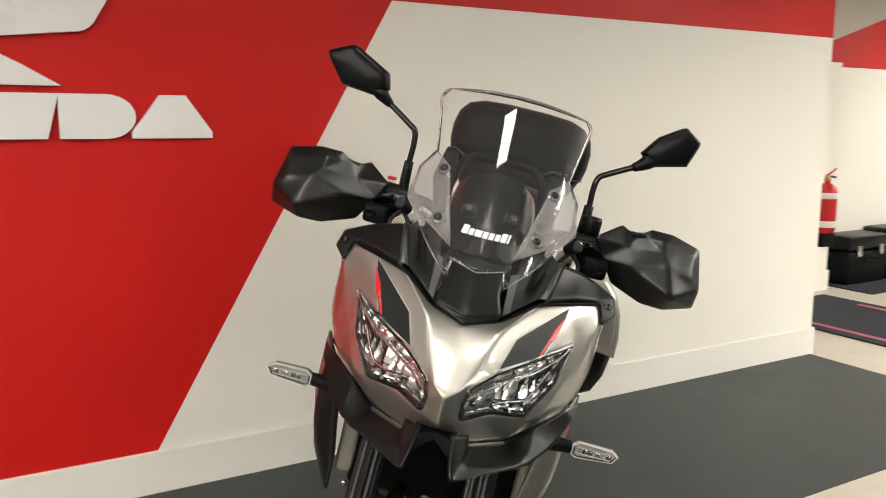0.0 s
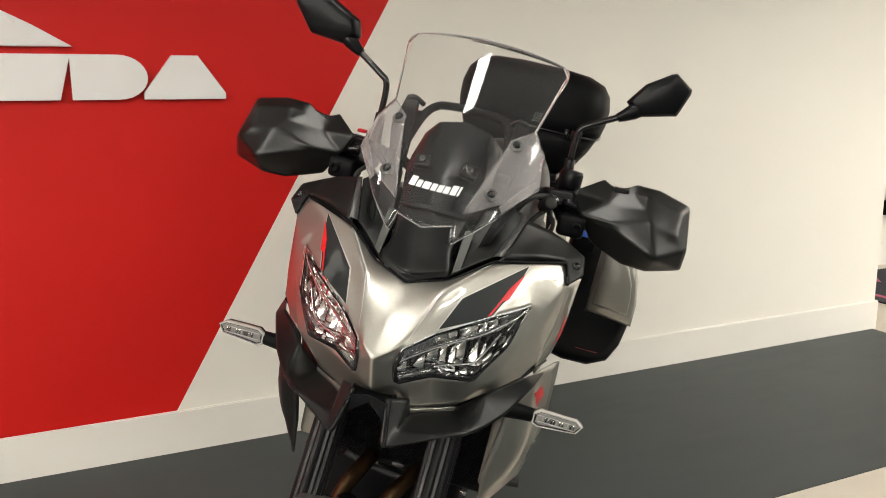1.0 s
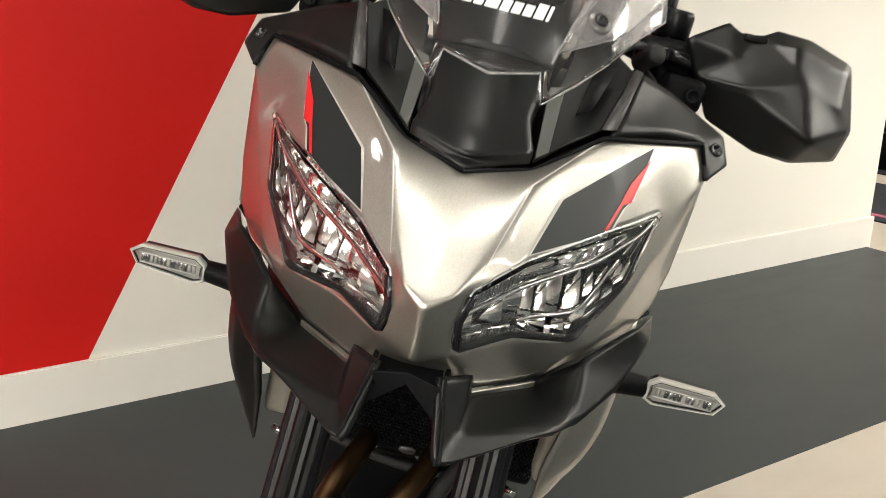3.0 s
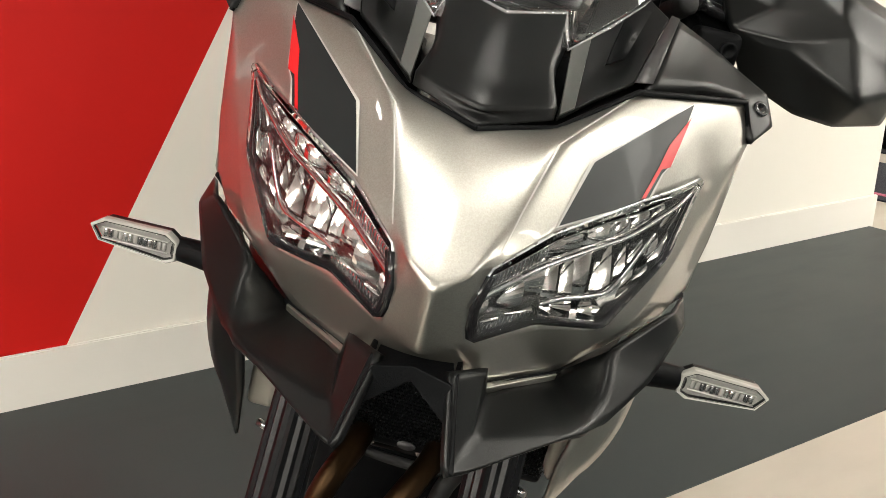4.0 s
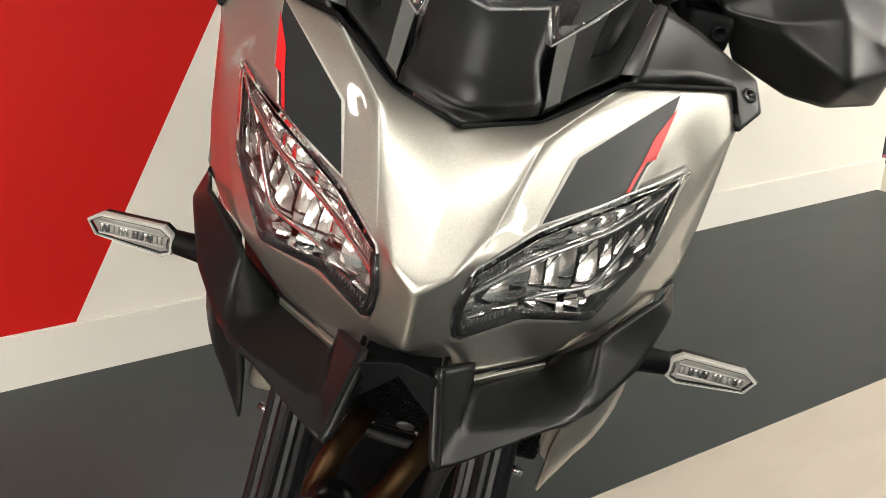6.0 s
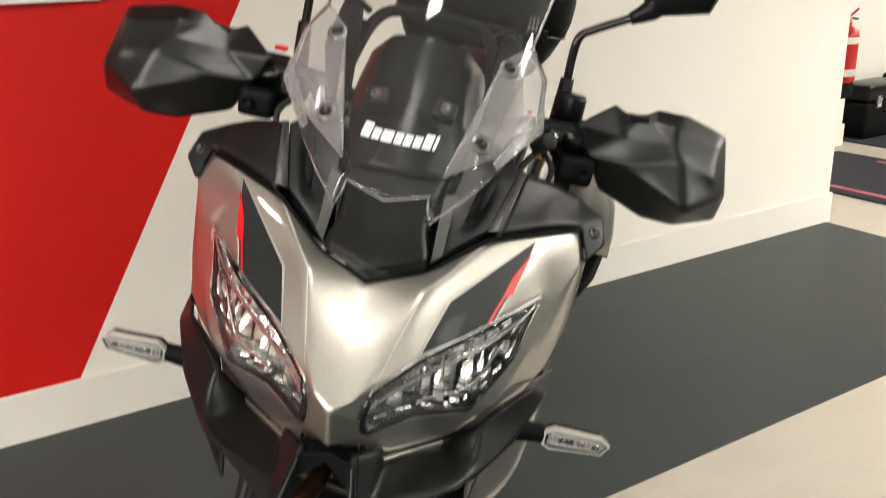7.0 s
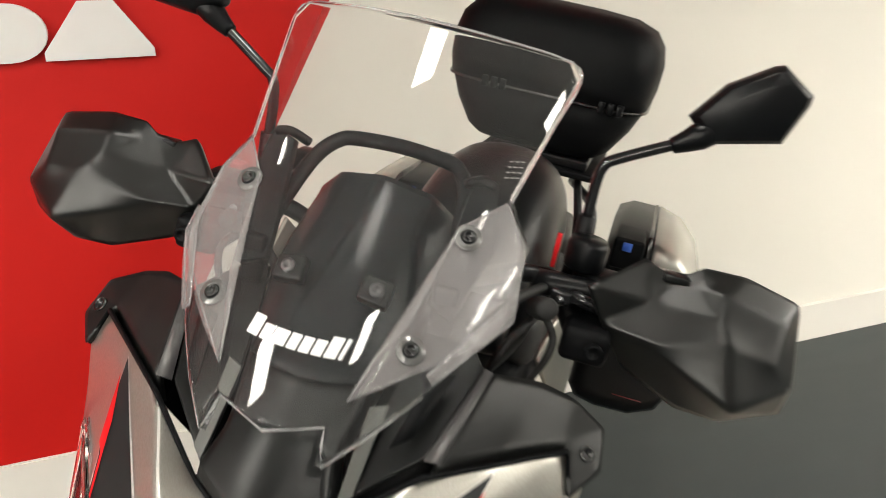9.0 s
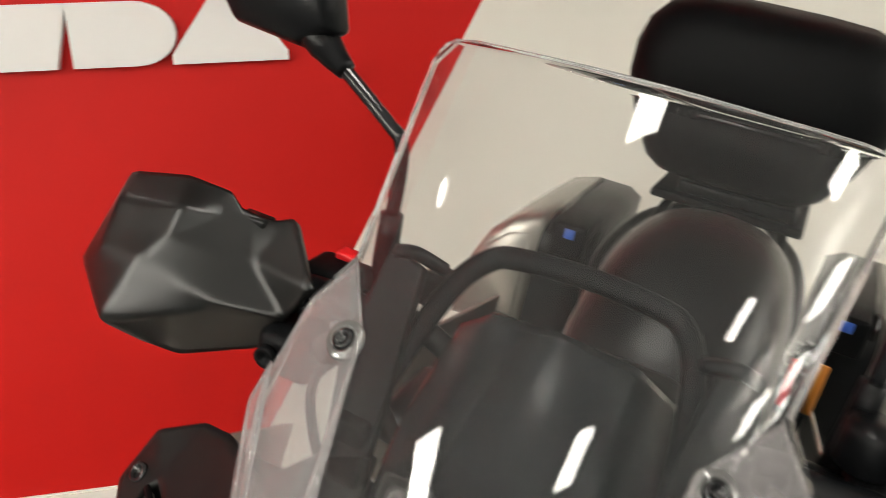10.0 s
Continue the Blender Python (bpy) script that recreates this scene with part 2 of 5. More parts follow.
def turned(rows, n=24, m=None, bm=None):
    """A turned solid about z from (radius, height) rows."""
    bm = bm or bmesh.new()
    rings = []
    for r, z in rows:
        rings.append([bm.verts.new((r * math.cos(2 * math.pi * i / n), r * math.sin(2 * math.pi * i / n), z)) for i in range(n)])
    for a, b in zip(rings, rings[1:]):
        for i in range(n):
            bm.faces.new((a[i], a[(i + 1) % n], b[(i + 1) % n], b[i]))
    bm.faces.new(rings[0])
    bm.faces.new(rings[-1])
    if m is not None:
        bmesh.ops.transform(bm, matrix=m, verts=[v for ring in rings for v in ring])
    return bm


def smooth_path(points, steps=8):
    pts = [Vector(p) for p in points]
    pts = [2 * pts[0] - pts[1]] + pts + [2 * pts[-1] - pts[-2]]
    out = []
    for a, b, c, d in zip(pts, pts[1:], pts[2:], pts[3:]):
        for i in range(steps):
            t = i / steps
            out.append(0.5 * (2 * b + (c - a) * t + (2 * a - 5 * b + 4 * c - d) * t * t + (3 * b - a - 3 * c + d) * t ** 3))
    return out + [pts[-2]]


def tube(points, radius, n=12, steps=8, bm=None):
    """A round bar along a smooth line; radius may be a list, one a given point."""
    bm = bm or bmesh.new()
    line = smooth_path(points, steps) if steps else [Vector(p) for p in points]
    radii = radius if isinstance(radius, (list, tuple)) else [radius] * len(points)
    side, rings = None, []
    for i, p in enumerate(line):
        d = (line[min(i + 1, len(line) - 1)] - line[max(i - 1, 0)]).normalized()
        if side is None:
            side = d.orthogonal().normalized()
        side = (side - d * side.dot(d)).normalized()
        up = d.cross(side)
        f = i / max(1, len(line) - 1) * (len(radii) - 1)
        k = min(int(f), len(radii) - 2) if len(radii) > 1 else 0
        r = radii[k] + (radii[min(k + 1, len(radii) - 1)] - radii[k]) * (f - k)
        rings.append([bm.verts.new(p + r * (math.cos(2 * math.pi * j / n) * side + math.sin(2 * math.pi * j / n) * up)) for j in range(n)])
    for a, b in zip(rings, rings[1:]):
        for j in range(n):
            bm.faces.new((a[j], a[(j + 1) % n], b[(j + 1) % n], b[j]))
    bm.faces.new(rings[0])
    bm.faces.new(rings[-1])
    return bm


def slab(points, depth, m=None, bevel=0.0):
    """A flat plate from an outline in x and z, standing at y = 0 and going back by depth."""
    bm = bmesh.new()
    f = [bm.verts.new((x, 0, z)) for x, z in points]
    b = [bm.verts.new((x, depth, z)) for x, z in points]
    n = len(points)
    front = bm.faces.new(f)
    bm.faces.new(list(reversed(b)))
    for i in range(n):
        bm.faces.new((f[i], f[(i + 1) % n], b[(i + 1) % n], b[i]))
    if bevel:
        bmesh.ops.bevel(bm, geom=list(front.edges), offset=bevel, segments=2, affect="EDGES")
    if m is not None:
        bmesh.ops.transform(bm, matrix=m, verts=bm.verts)
    return bm


def structure(name, bm, mats, label, smooth=False):
    ob = part(name, bm, mats, None, label, smooth)
    return tagged(ob, kind="structure")


# ---- the room ----
WALL_Y, WALL_END, BAND, TOP = 2.90, 4.29, 1.87, 2.75


def wall_main():
    """Showroom wall: red field with a raking edge, red band above an off-white field, painted on one face."""
    x0, d0, d1, sk = -5.0, 0.388, 1.473, 0.0
    bm = bmesh.new()
    at = lambda x, z: bm.verts.new((x, WALL_Y, z))
    a, b, c, d, e, f, g, h = at(x0, 0), at(d0, 0), at(WALL_END, 0), at(x0, TOP), at(d1, BAND), at(WALL_END, BAND), at(WALL_END, TOP), at(d1, TOP)
    for vs, m in (((a, b, e, h, d), 0), ((b, c, f, e), 1), ((e, f, g, h), 0)):
        bm.faces.new(vs).material_index = m
    faces = bm.faces[:]
    bmesh.ops.triangulate(bm, faces=faces)
    box(bm, x0, WALL_END, WALL_Y + 0.004, WALL_Y + 0.20, 0, TOP, mat=1)
    end = [bm.verts.new(p) for p in ((WALL_END, WALL_Y, 0), (WALL_END, WALL_Y + 0.004, 0), (WALL_END, WALL_Y + 0.004, TOP), (WALL_END, WALL_Y, TOP))]
    bm.faces.new(end).material_index = 1
    me = bpy.data.meshes.new("wall_north")
    bm.to_mesh(me)
    bm.free()
    me.materials.append(RED_PAINT)
    me.materials.append(WHITE_PAINT)
    return tagged(new("wall_north", me), "plastered wall painted red and off-white with a raking edge", kind="structure")


wall_main()


def skirting(name, x0, x1, y0, y1, label="tall white painted skirting board with eased top edge"):
    bm = bmesh.new()
    box(bm, x0, x1, y0, y1, 0, 0.168)
    bmesh.ops.bevel(bm, geom=[e for e in bm.edges if all(v.co.z > 0.1 for v in e.verts)], offset=0.004, segments=2, affect="EDGES")
    structure(name, bm, SKIRT_PAINT, label)


skirting("baseboard", -5.0, WALL_END + 0.014, WALL_Y - 0.014, WALL_Y - 0.0005)
skirting("baseboard_end", WALL_END + 0.0005, WALL_END + 0.0145, WALL_Y, WALL_Y + 0.20)

bm = bmesh.new()
box(bm, -5.0, 10.0, -5.0, 7.0, -0.1, 0.0)
structure("floor", bm, FLOOR_CREAM, "cream vinyl showroom floor with a soft sheen")
bm = bmesh.new()
box(bm, -5.0, 4.275, 1.668, WALL_Y - 0.0145, -0.02, 0.004)
structure("floor_bay", bm, FLOOR_GREY, "dark grey painted display bay along the wall")
# unseen dark floor, added so the underside of the nose reflects less light
bm = bmesh.new()
box(bm, -5.0, 10.0, -5.0, 1.15, -0.02, 0.004)
structure("floor_unseen_dark", bm, FLOOR_GREY, "unseen dark grey floor added to darken reflections in the nose")

for nm, dims in (("wall_south", (-5.0, 10.0, -5.2, -5.0)), ("wall_east", (10.0, 10.2, -5.0, 7.0)), ("wall_west", (-5.2, -5.0, -5.0, 7.0))):
    bm = bmesh.new()
    box(bm, dims[0], dims[1], dims[2], dims[3], 0, TOP)
    structure(nm, bm, BACK_WALL, "plain grey plastered wall")


def wall_back():
    """Wall behind the opening, with a shallow pier and a red band over both."""
    for nm, x0, x1, y0, y1 in (("wall_pier", 4.5, 6.11, 4.08, 4.42), ("wall_back", 4.5, 10.0, 4.42, 4.6)):
        for tag, z0, z1, m in (("", 0, BAND, WHITE_PAINT), ("_band", BAND, TOP, RED_PAINT)):
            bm = bmesh.new()
            box(bm, x0, x1, y0, y1, z0, z1)
            structure(nm + tag, bm, m, "off-white plastered wall" if not tag else "red painted band above the wall")
    skirting("baseboard_pier", 4.5, 6.124, 4.066, 4.0795)
    skirting("baseboard_pier_end", 6.1105, 6.1245, 4.08, 4.40)
    skirting("baseboard_back", 6.125, 10.0, 4.406, 4.4195)


wall_back()
bm = bmesh.new()
box(bm, 4.3, 4.49, WALL_Y + 0.2, 4.6, 0, TOP)
structure("wall_return", bm, WHITE_PAINT, "off-white plastered return wall")

bm = bmesh.new()
vs = [bm.verts.new((x, y, z)) for x, z in ((5.2, 1.82), (7.6, 2.57)) for y, zz in ((4.0, 0), (4.41, 0)) for z in (z, TOP)]
for f in ((0, 1, 3, 2), (4, 6, 7, 5), (0, 4, 5, 1), (2, 3, 7, 6), (0, 2, 6, 4), (1, 5, 7, 3)):
    bm.faces.new([vs[i] for i in f])
structure("trim_bulkhead", bm, BULKHEAD, "sloping boxed bulkhead under the ceiling")

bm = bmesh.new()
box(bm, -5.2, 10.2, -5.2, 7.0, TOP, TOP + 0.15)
structure("ceiling", bm, CEILING, "flat grey painted ceiling")


def ceiling_light(x, y, w, d, drop=0.0):
    root = new("ceiling_light", None)
    root.location = (x, y, TOP - drop)
    if drop:
        for dx in (-w / 3, w / 3):
            part("suspension_rod", tube([(dx, 0, -0.004), (dx, 0, drop - 0.001)], 0.004, 8, 0), STEEL, root, "thin steel rod")
    bm = bmesh.new()
    for a, b, c, e in ((-w / 2 - 0.02, w / 2 + 0.02, -d / 2 - 0.02, -d / 2), (-w / 2 - 0.02, w / 2 + 0.02, d / 2, d / 2 + 0.02), (-w / 2 - 0.02, -w / 2, -d / 2, d / 2), (w / 2, w / 2 + 0.02, -d / 2, d / 2)):
        box(bm, a, b, c, e, -0.03, -0.001)
    part("frame", bm, SKIRT_PAINT, root, "white metal frame", False)
    bm = bmesh.new()
    box(bm, -w / 2, w / 2, -d / 2, d / 2, -0.022, -0.004)
    part("diffuser", bm, PANEL_LIGHT, root, "lit warm-white diffuser", False)
    return tagged(root, "lit rectangular ceiling panel with white frame", "ceiling light", "ceiling panels")


# small panels over the bay: x, y, width, depth
SMALL_PANELS = [(1.0, 0.94, 0.22, 0.32), (-0.72, 0.40, 0.30, 0.50), (0.93, -0.84, 0.22, 0.40), (3.00, -0.94, 0.22, 0.32), (-0.43, 2.2, 0.09, 0.14), (3.88, -0.08, 0.46, 0.30)]
for x, y, w, d in SMALL_PANELS:
    ceiling_light(0, 0, w, d).matrix_basis = pose(x, y, TOP, 0, 0, -24)
# large hung panels out of view, added for even fill; places are invented
FAR_FILL = [(4.9, 0.7), (8.2, 3.0), (8.4, 0.6), (5.0, -0.9)]
FAR_FILL += [(x, y) for x in (-3.9, -2.6, 6.2, 7.5) for y in (-2.4, -3.7)] + [(-2.6, 0.5), (-2.5, -0.9), (-1.2, -2.2), (-3.9, 0.4)]
fill_light = ceiling_light(4.9, -2.4, 0.60, 0.60, 0.35)
for x, y in FAR_FILL:
    copy_thing(fill_light, pose(x, y, TOP - 0.35))


# ---- sign on the red wall: plain raised shapes ----
def wall_sign():
    root = new("wall_sign", None)
    root.location = (0, WALL_Y, 0)
    d = pose(0, -0.030, 0)

    def piece(name, pts):
        part(name, slab(pts, 0.029, d, 0.002), SIGN_WHITE, root, "", False)

    z0, z1 = 1.327, 1.478
    arc = lambda cx, cz, rx, rz, a, b, n: [(cx + rx * math.cos(radians(a + (b - a) * i / n)), cz + rz * math.sin(radians(a + (b - a) * i / n))) for i in range(n + 1)]
    piece("block", [(-0.33, z0), (-0.09, z0), (-0.09, z1), (-0.33, z1)])
    piece("slanted_block", [(-0.06, z0), (0.185, z0), (0.225, z1), (-0.06, z1)])
    piece("rounded_block", [(0.222, z0)] + arc(0.37, (z0 + z1) / 2, 0.096, (z1 - z0) / 2, -90, 90, 14) + [(0.222, z1)])
    piece("tapered_block", [(0.451, z0), (0.728, z0), (0.728, z0 + 0.022), (0.637, z1), (0.548, z1), (0.451, z0 + 0.022)])
    piece("feather", [(-0.42, 1.50), (0.235, 1.503), (0.12, 1.570), (0.02, 1.620), (-0.20, 1.70), (-0.42, 1.72)])
    piece("feather", [(-0.30, 1.655), (0.066, 1.656), (0.275, 1.680)] + arc(0.28, 1.75, 0.08, 0.07, -75, -20, 6) + [(0.395, 1.792), (0.10, 1.80), (-0.20, 1.86)])
    return tagged(root, "raised white plain-shaped sign fixed to the red wall", "wall sign")


wall_sign()


# ---- behind the opening ----
def door_mat():
    root = new("door_mat", None)
    bm = round_box(4.83, 5.88, 1.9, 3.93, 0.0005, 0.012, 0.004, 2)
    part("carpet_pad", bm, MAT_PILE, root, "", False)
    bm = bmesh.new()
    for x in (4.92, 5.74):
        box(bm, x, x + 0.05, 2.0, 3.80 - (0.25 if x > 5 else 0), 0.010, 0.0145)
    part("line", bm, MAT_PINK, root, "dull pink woven line", False)
    bm = bmesh.new()
    v = [bm.verts.new(p) for p in ((5.30, 3.62, 0.0148), (5.46, 3.80, 0.0148), (5.30, 3.86, 0.0148), (5.22, 3.80, 0.0148))]
    bm.faces.new(v)
    part("motif", bm, MAT_PINK, root, "dull pink woven motif", False)
    return tagged(root, "dark floor mat with pink lines on the cream floor", "floor mat")


door_mat()

bm = round_box(6.25, 9.0, 3.75, 4.40, 0.0005, 0.010, 0.003, 1)
runner = part("floor_runner", bm, MAT_PILE, None, "dark carpet strip under the luggage cases", False)
tagged(runner, category="floor mat")


def hard_case(x, w, h):
    root = new("hard_case", None)
    root.location = (x, 4.05, 0.0105)
    part("shell", round_box(0, w, 0, 0.30, 0, h * 0.68, 0.03), BLACK_MATT, root)
    lid = part("lid", round_box(-0.004, w + 0.004, -0.004, 0.304, h * 0.69, h, 0.028), BLACK, root)
    for dx in (0.18, 0.72):
        part("latch", round_box(w * dx, w * dx + 0.055, -0.022, 0.004, h * 0.58, h * 0.80, 0.005), STEEL, root, "worn metal latch")
    part("handle", tube([(w * 0.36, -0.004, h * 0.5), (w * 0.38, -0.03, h * 0.49), (w * 0.58, -0.03, h * 0.49), (w * 0.60, -0.004, h * 0.5)], 0.008), BLACK, root)
    return tagged(root, "black ribbed hard luggage case standing on dark carpet", "luggage case", "luggage cases")


hard_case(6.36, 0.56, 0.42)
hard_case(6.98, 0.60, 0.45)


def fire_extinguisher():
    root = new("fire_extinguisher", None)
    root.location = (5.885, 3.975, 0)
    part("bracket", round_box(-0.075, 0.075, -0.05, 0.104, 0.40, 0.51, 0.008), BLACK_MATT, root, "black wall bracket")
    cyl = part("cylinder", turned([(0.070, 0.512), (0.082, 0.53), (0.082, 0.84), (0.074, 0.875), (0.045, 0.90), (0.024, 0.915), (0.022, 0.935)]), RED_BOTTLE, root)
    for z, h in ((0.56, 0.05), (0.79, 0.045)):
        part("label", turned([(0.0825, z), (0.0835, z + 0.001), (0.0835, z + h), (0.0825, z + h + 0.001)]), LABEL_PALE, cyl, "pale printed label")
    part("valve", turned([(0.02, 0.93), (0.026, 0.94), (0.02, 0.97), (0.012, 0.975)]), BRASS, root, "brass valve")
    part("handle", tube([(-0.01, 0, 0.955), (0.03, 0, 0.965), (0.10, 0, 0.955)], 0.008), BLACK, root, "black lower grip")
    part("lever", tube([(-0.015, 0, 0.975), (0.03, 0, 0.99), (0.095, 0, 1.025)], 0.008), RED_BOTTLE, root, "red lever")
    return tagged(root, "red fire extinguisher with pale labels on black bracket", "fire extinguisher")


fire_extinguisher()

# ---- the motorcycle: x across, y to the rear, z up along its leaning plane ----
bike = new("motorcycle", None)
bike.matrix_basis = pose(0.4098, 1.0739, 0, 0, 13.44, -34.75)
tagged(bike, "champagne silver and black adventure touring motorcycle leaning on its side stand", "motorcycle")


def skew(p):
    """The rear sits a little out of line with the nose."""
    x, y, z = p
    return (x + 0.045 * max(0.0, y - 0.35), y, z)


def skew_bm(bm):
    for v in bm.verts:
        v.co = skew(v.co)
    return bm


# silver nose shell
NOSE = [
    (0, -0.016, 0.983), (0, 0.048, 1.028), (0, 0.129, 1.070),
    (0.020, -0.002, 0.992), (0.047, 0.056, 1.029), (0.066, 0.111, 1.077), (0.064, 0.168, 1.0795),
    (0.127, 0.206, 1.120), (0.246, 0.306, 1.129),
    (0.0275, 0.0165, 0.967), (0.035, 0.020, 0.997), (0.075, 0.064, 1.021), (0.145, 0.139, 1.046),
    (0.177, 0.183, 1.052), (0.207, 0.221, 1.063), (0.257, 0.290, 1.094), (0.186, 0.1685, 0.995),
    (0.144, 0.131, 0.930), (0.082, 0.083, 0.941), (0.034, 0.038, 0.931), (0, 0.022, 0.918),
    (0.201, 0.190, 0.993), (0.165, 0.152, 0.916), (0.228, 0.248, 1.052),
    (0, 0.080, 0.882), (0.054, 0.092, 0.874), (0.123, 0.160, 0.871),
    (0.098, 0.131, 1.066), (0.186, 0.238, 1.114),
]
# outer cheek row and the fold beside the lamp
CHEEK = [
    (0.265, 0.318, 1.091), (0.259, 0.302, 1.045), (0.251, 0.282, 0.993), (0.238, 0.257, 0.948), (0.214, 0.235, 0.916), (0.186, 0.172, 0.953),
    (0.247, 0.272, 1.049), (0.227, 0.232, 0.993), (0.211, 0.211, 0.951),
]
NOSE_FACES = [
    (0, 3, 4, 1), (1, 4, 5, 2), (2, 5, 6), (6, 5, 7), (0, 9, 10, 3), (3, 10, 11, 4), (4, 11, 27, 5), (5, 27, 28, 7),
    (11, 12, 28, 27), (12, 13, 28), (13, 14, 28), (7, 28, 8), (28, 14, 23), (28, 23, 15, 8),
    (0, 20, 19, 9), (20, 24, 25, 19), (19, 25, 26, 18), (18, 26, 22, 17), (17, 22, 34, 16), (16, 34, 21), (16, 21, 23, 14),
]
CHEEK_FACES = [
    (15, 23, 35), (15, 35, 30, 29), (23, 21, 36, 35), (35, 36, 31, 30), (21, 34, 37, 36), (36, 37, 32, 31), (34, 22, 33, 37), (37, 33, 32), (22, 26, 33),
]
NOSE_SHARP = [(0, 3), (3, 4), (4, 5), (5, 7), (0, 9), (0, 20), (16, 14), (23, 14), (20, 19), (0, 1), (1, 2), (9, 10), (19, 18), (18, 17), (17, 16), (15, 23), (23, 21), (21, 34), (34, 22)]
nose = shell("nose_fairing", NOSE + CHEEK, NOSE_FACES + CHEEK_FACES, SILVER, bike, "champagne metallic nose panel", thick=0.004, sub=3, sharp=NOSE_SHARP, crease=0.98, mirrored=True, inside=(0, 0.3, 0.98))


def decal(name, pts, mat, label, target, gap, parent, hole=None):
    """A thin film of the given outline, laid straight on to the panel beneath it; with a hole it is a closed line."""
    bm = bmesh.new()
    f = bm.faces.new([bm.verts.new(p) for p in pts])
    bm.normal_update()
    out = f.normal.copy()
    if hole:
        outer, inner = list(f.verts), [bm.verts.new(p) for p in hole]
        bmesh.ops.delete(bm, geom=[f], context="FACES_ONLY")
        n = len(outer)
        for i in range(n):
            bm.faces.new((outer[i], outer[(i + 1) % n], inner[(i + 1) % n], inner[i]))
    if out.dot(Vector((math.copysign(0.8, pts[0][0]), -0.5, 1))) < 0:
        out = -out
    bmesh.ops.triangulate(bm, faces=bm.faces)
    for _ in range(3 if hole else 4):
        bmesh.ops.subdivide_edges(bm, edges=bm.edges[:], cuts=1, use_grid_fill=True)
    panel = target.evaluated_get(bpy.context.evaluated_depsgraph_get())
    for v in bm.verts:
        found = []
        for d in ((0, 0, 0), (0.0002, 0.0001, 0), (-0.0001, 0.0002, 0.0001)):
            hit, place, _, _ = panel.ray_cast(v.co + Vector(d) + out * 0.02, -out, distance=0.05)
            found += [place] if hit else []
        place = max(found, key=lambda q: q.dot(out)) if found else panel.closest_point_on_mesh(v.co)[1]
        v.co = v.co + out * ((place - v.co).dot(out) + gap) if found else place + out * gap
    return part(name, bm, mat, parent, label)


def nose_decals(s):
    """Dark wedge with a red flash and pale keyline, lying on the shoulder of the nose."""
    A, B, C, T, N = Vector((0.098, 0.132, 1.066)), Vector((0.076, 0.066, 1.022)), Vector((0.146, 0.141, 1.047)), Vector((0.186, 0.239, 1.114)), Vector((0.170, 0.178, 1.076))
    n = (B - A).cross(T - A).normalized()
    n = n if n.z > 0 else -n
    lift = n * 0.006
    B = B + (A - B) * 0.05
    C = C + (T - C) * 0.05
    wedge = lambda t, c, a: T * t + C * c + A * a
    flip = lambda pts: [Vector((s * p.x, p.y, p.z)) for p in (q + lift for q in pts)]

    def put(name, pts, mat, label, gap, hole=None):
        decal(name, flip(pts), mat, label, nose, gap, bike, flip(hole) if hole else None)

    outline = [wedge(-0.030, 0.000, 1.030), wedge(-0.690, 0.775, 0.918), wedge(-0.070, 1.140, -0.070), wedge(0.230, 0.847, -0.075), wedge(0.330, 0.868, -0.190), wedge(1.020, 0.000, -0.010)]
    mid = A.lerp(C, 0.5)
    put("decal_keyline", [p + (p - mid).normalized() * 0.0032 for p in outline], STRIP_PALE, "pale keyline round the decal", 0.0009, [p - (p - mid).normalized() * 0.0006 for p in outline])
    put("decal", outline, DECAL_DARK, "dark grey wedge decal", 0.0016)
    put("decal_flash", [wedge(0.950, 0.050, 0.000), wedge(0.500, 0.435, 0.070), wedge(0.270, 0.677, 0.055), wedge(-0.150, 1.117, 0.036), wedge(-0.107, 1.150, -0.037), wedge(0.240, 0.795, -0.030), wedge(0.328, 0.824, -0.148)], DECAL_RED, "red flash decal", 0.0024)
    a, b, c, d = (Vector(NOSE[i]) for i in (10, 4, 5, 7))
    ao, bo, co, do = (p.lerp(Vector(NOSE[i]), k) for p, i, k in ((a, 11, 0.02), (b, 11, 0.045), (c, 27, 0.040), (d, 28, 0.030)))
    a = a.lerp(b, 0.25)
    ao = ao.lerp(bo, 0.25)
    put("fold_keyline", [a, b, c, d, do, co, bo, ao], STRIP_PALE, "thin pale line along the fold", 0.0008)


for s in (1, -1):
    nose_decals(s)


# headlights
LOW = [(0.0285, 0.0190, 0.963), (0.034, 0.038, 0.932), (0.082, 0.083, 0.942), (0.144, 0.131, 0.932), (0.186, 0.1685, 0.994), (0.205, 0.218, 1.058)]
HIGH = [(0.0285, 0.0175, 0.970), (0.036, 0.021, 0.996), (0.075, 0.064, 1.020), (0.145, 0.139, 1.045), (0.177, 0.183, 1.051), (0.208, 0.221, 1.062)]
LOW_T, HIGH_T = (0, 0.10, 0.34, 0.66, 0.88, 1.0), (0, 0.08, 0.30, 0.66, 0.84, 1.0)


def along(pts, ts, u):
    for i in range(len(ts) - 1):
        if u <= ts[i + 1] + 1e-9:
            k = (u - ts[i]) / (ts[i + 1] - ts[i])
            return Vector(pts[i]).lerp(Vector(pts[i + 1]), k)
    return Vector(pts[-1])


def lamp_point(u, v, depth=0.0):
    p = along(LOW, LOW_T, u).lerp(along(HIGH, HIGH_T, u), v)
    return p + Vector((-0.35, 0.85, -0.25)) * depth


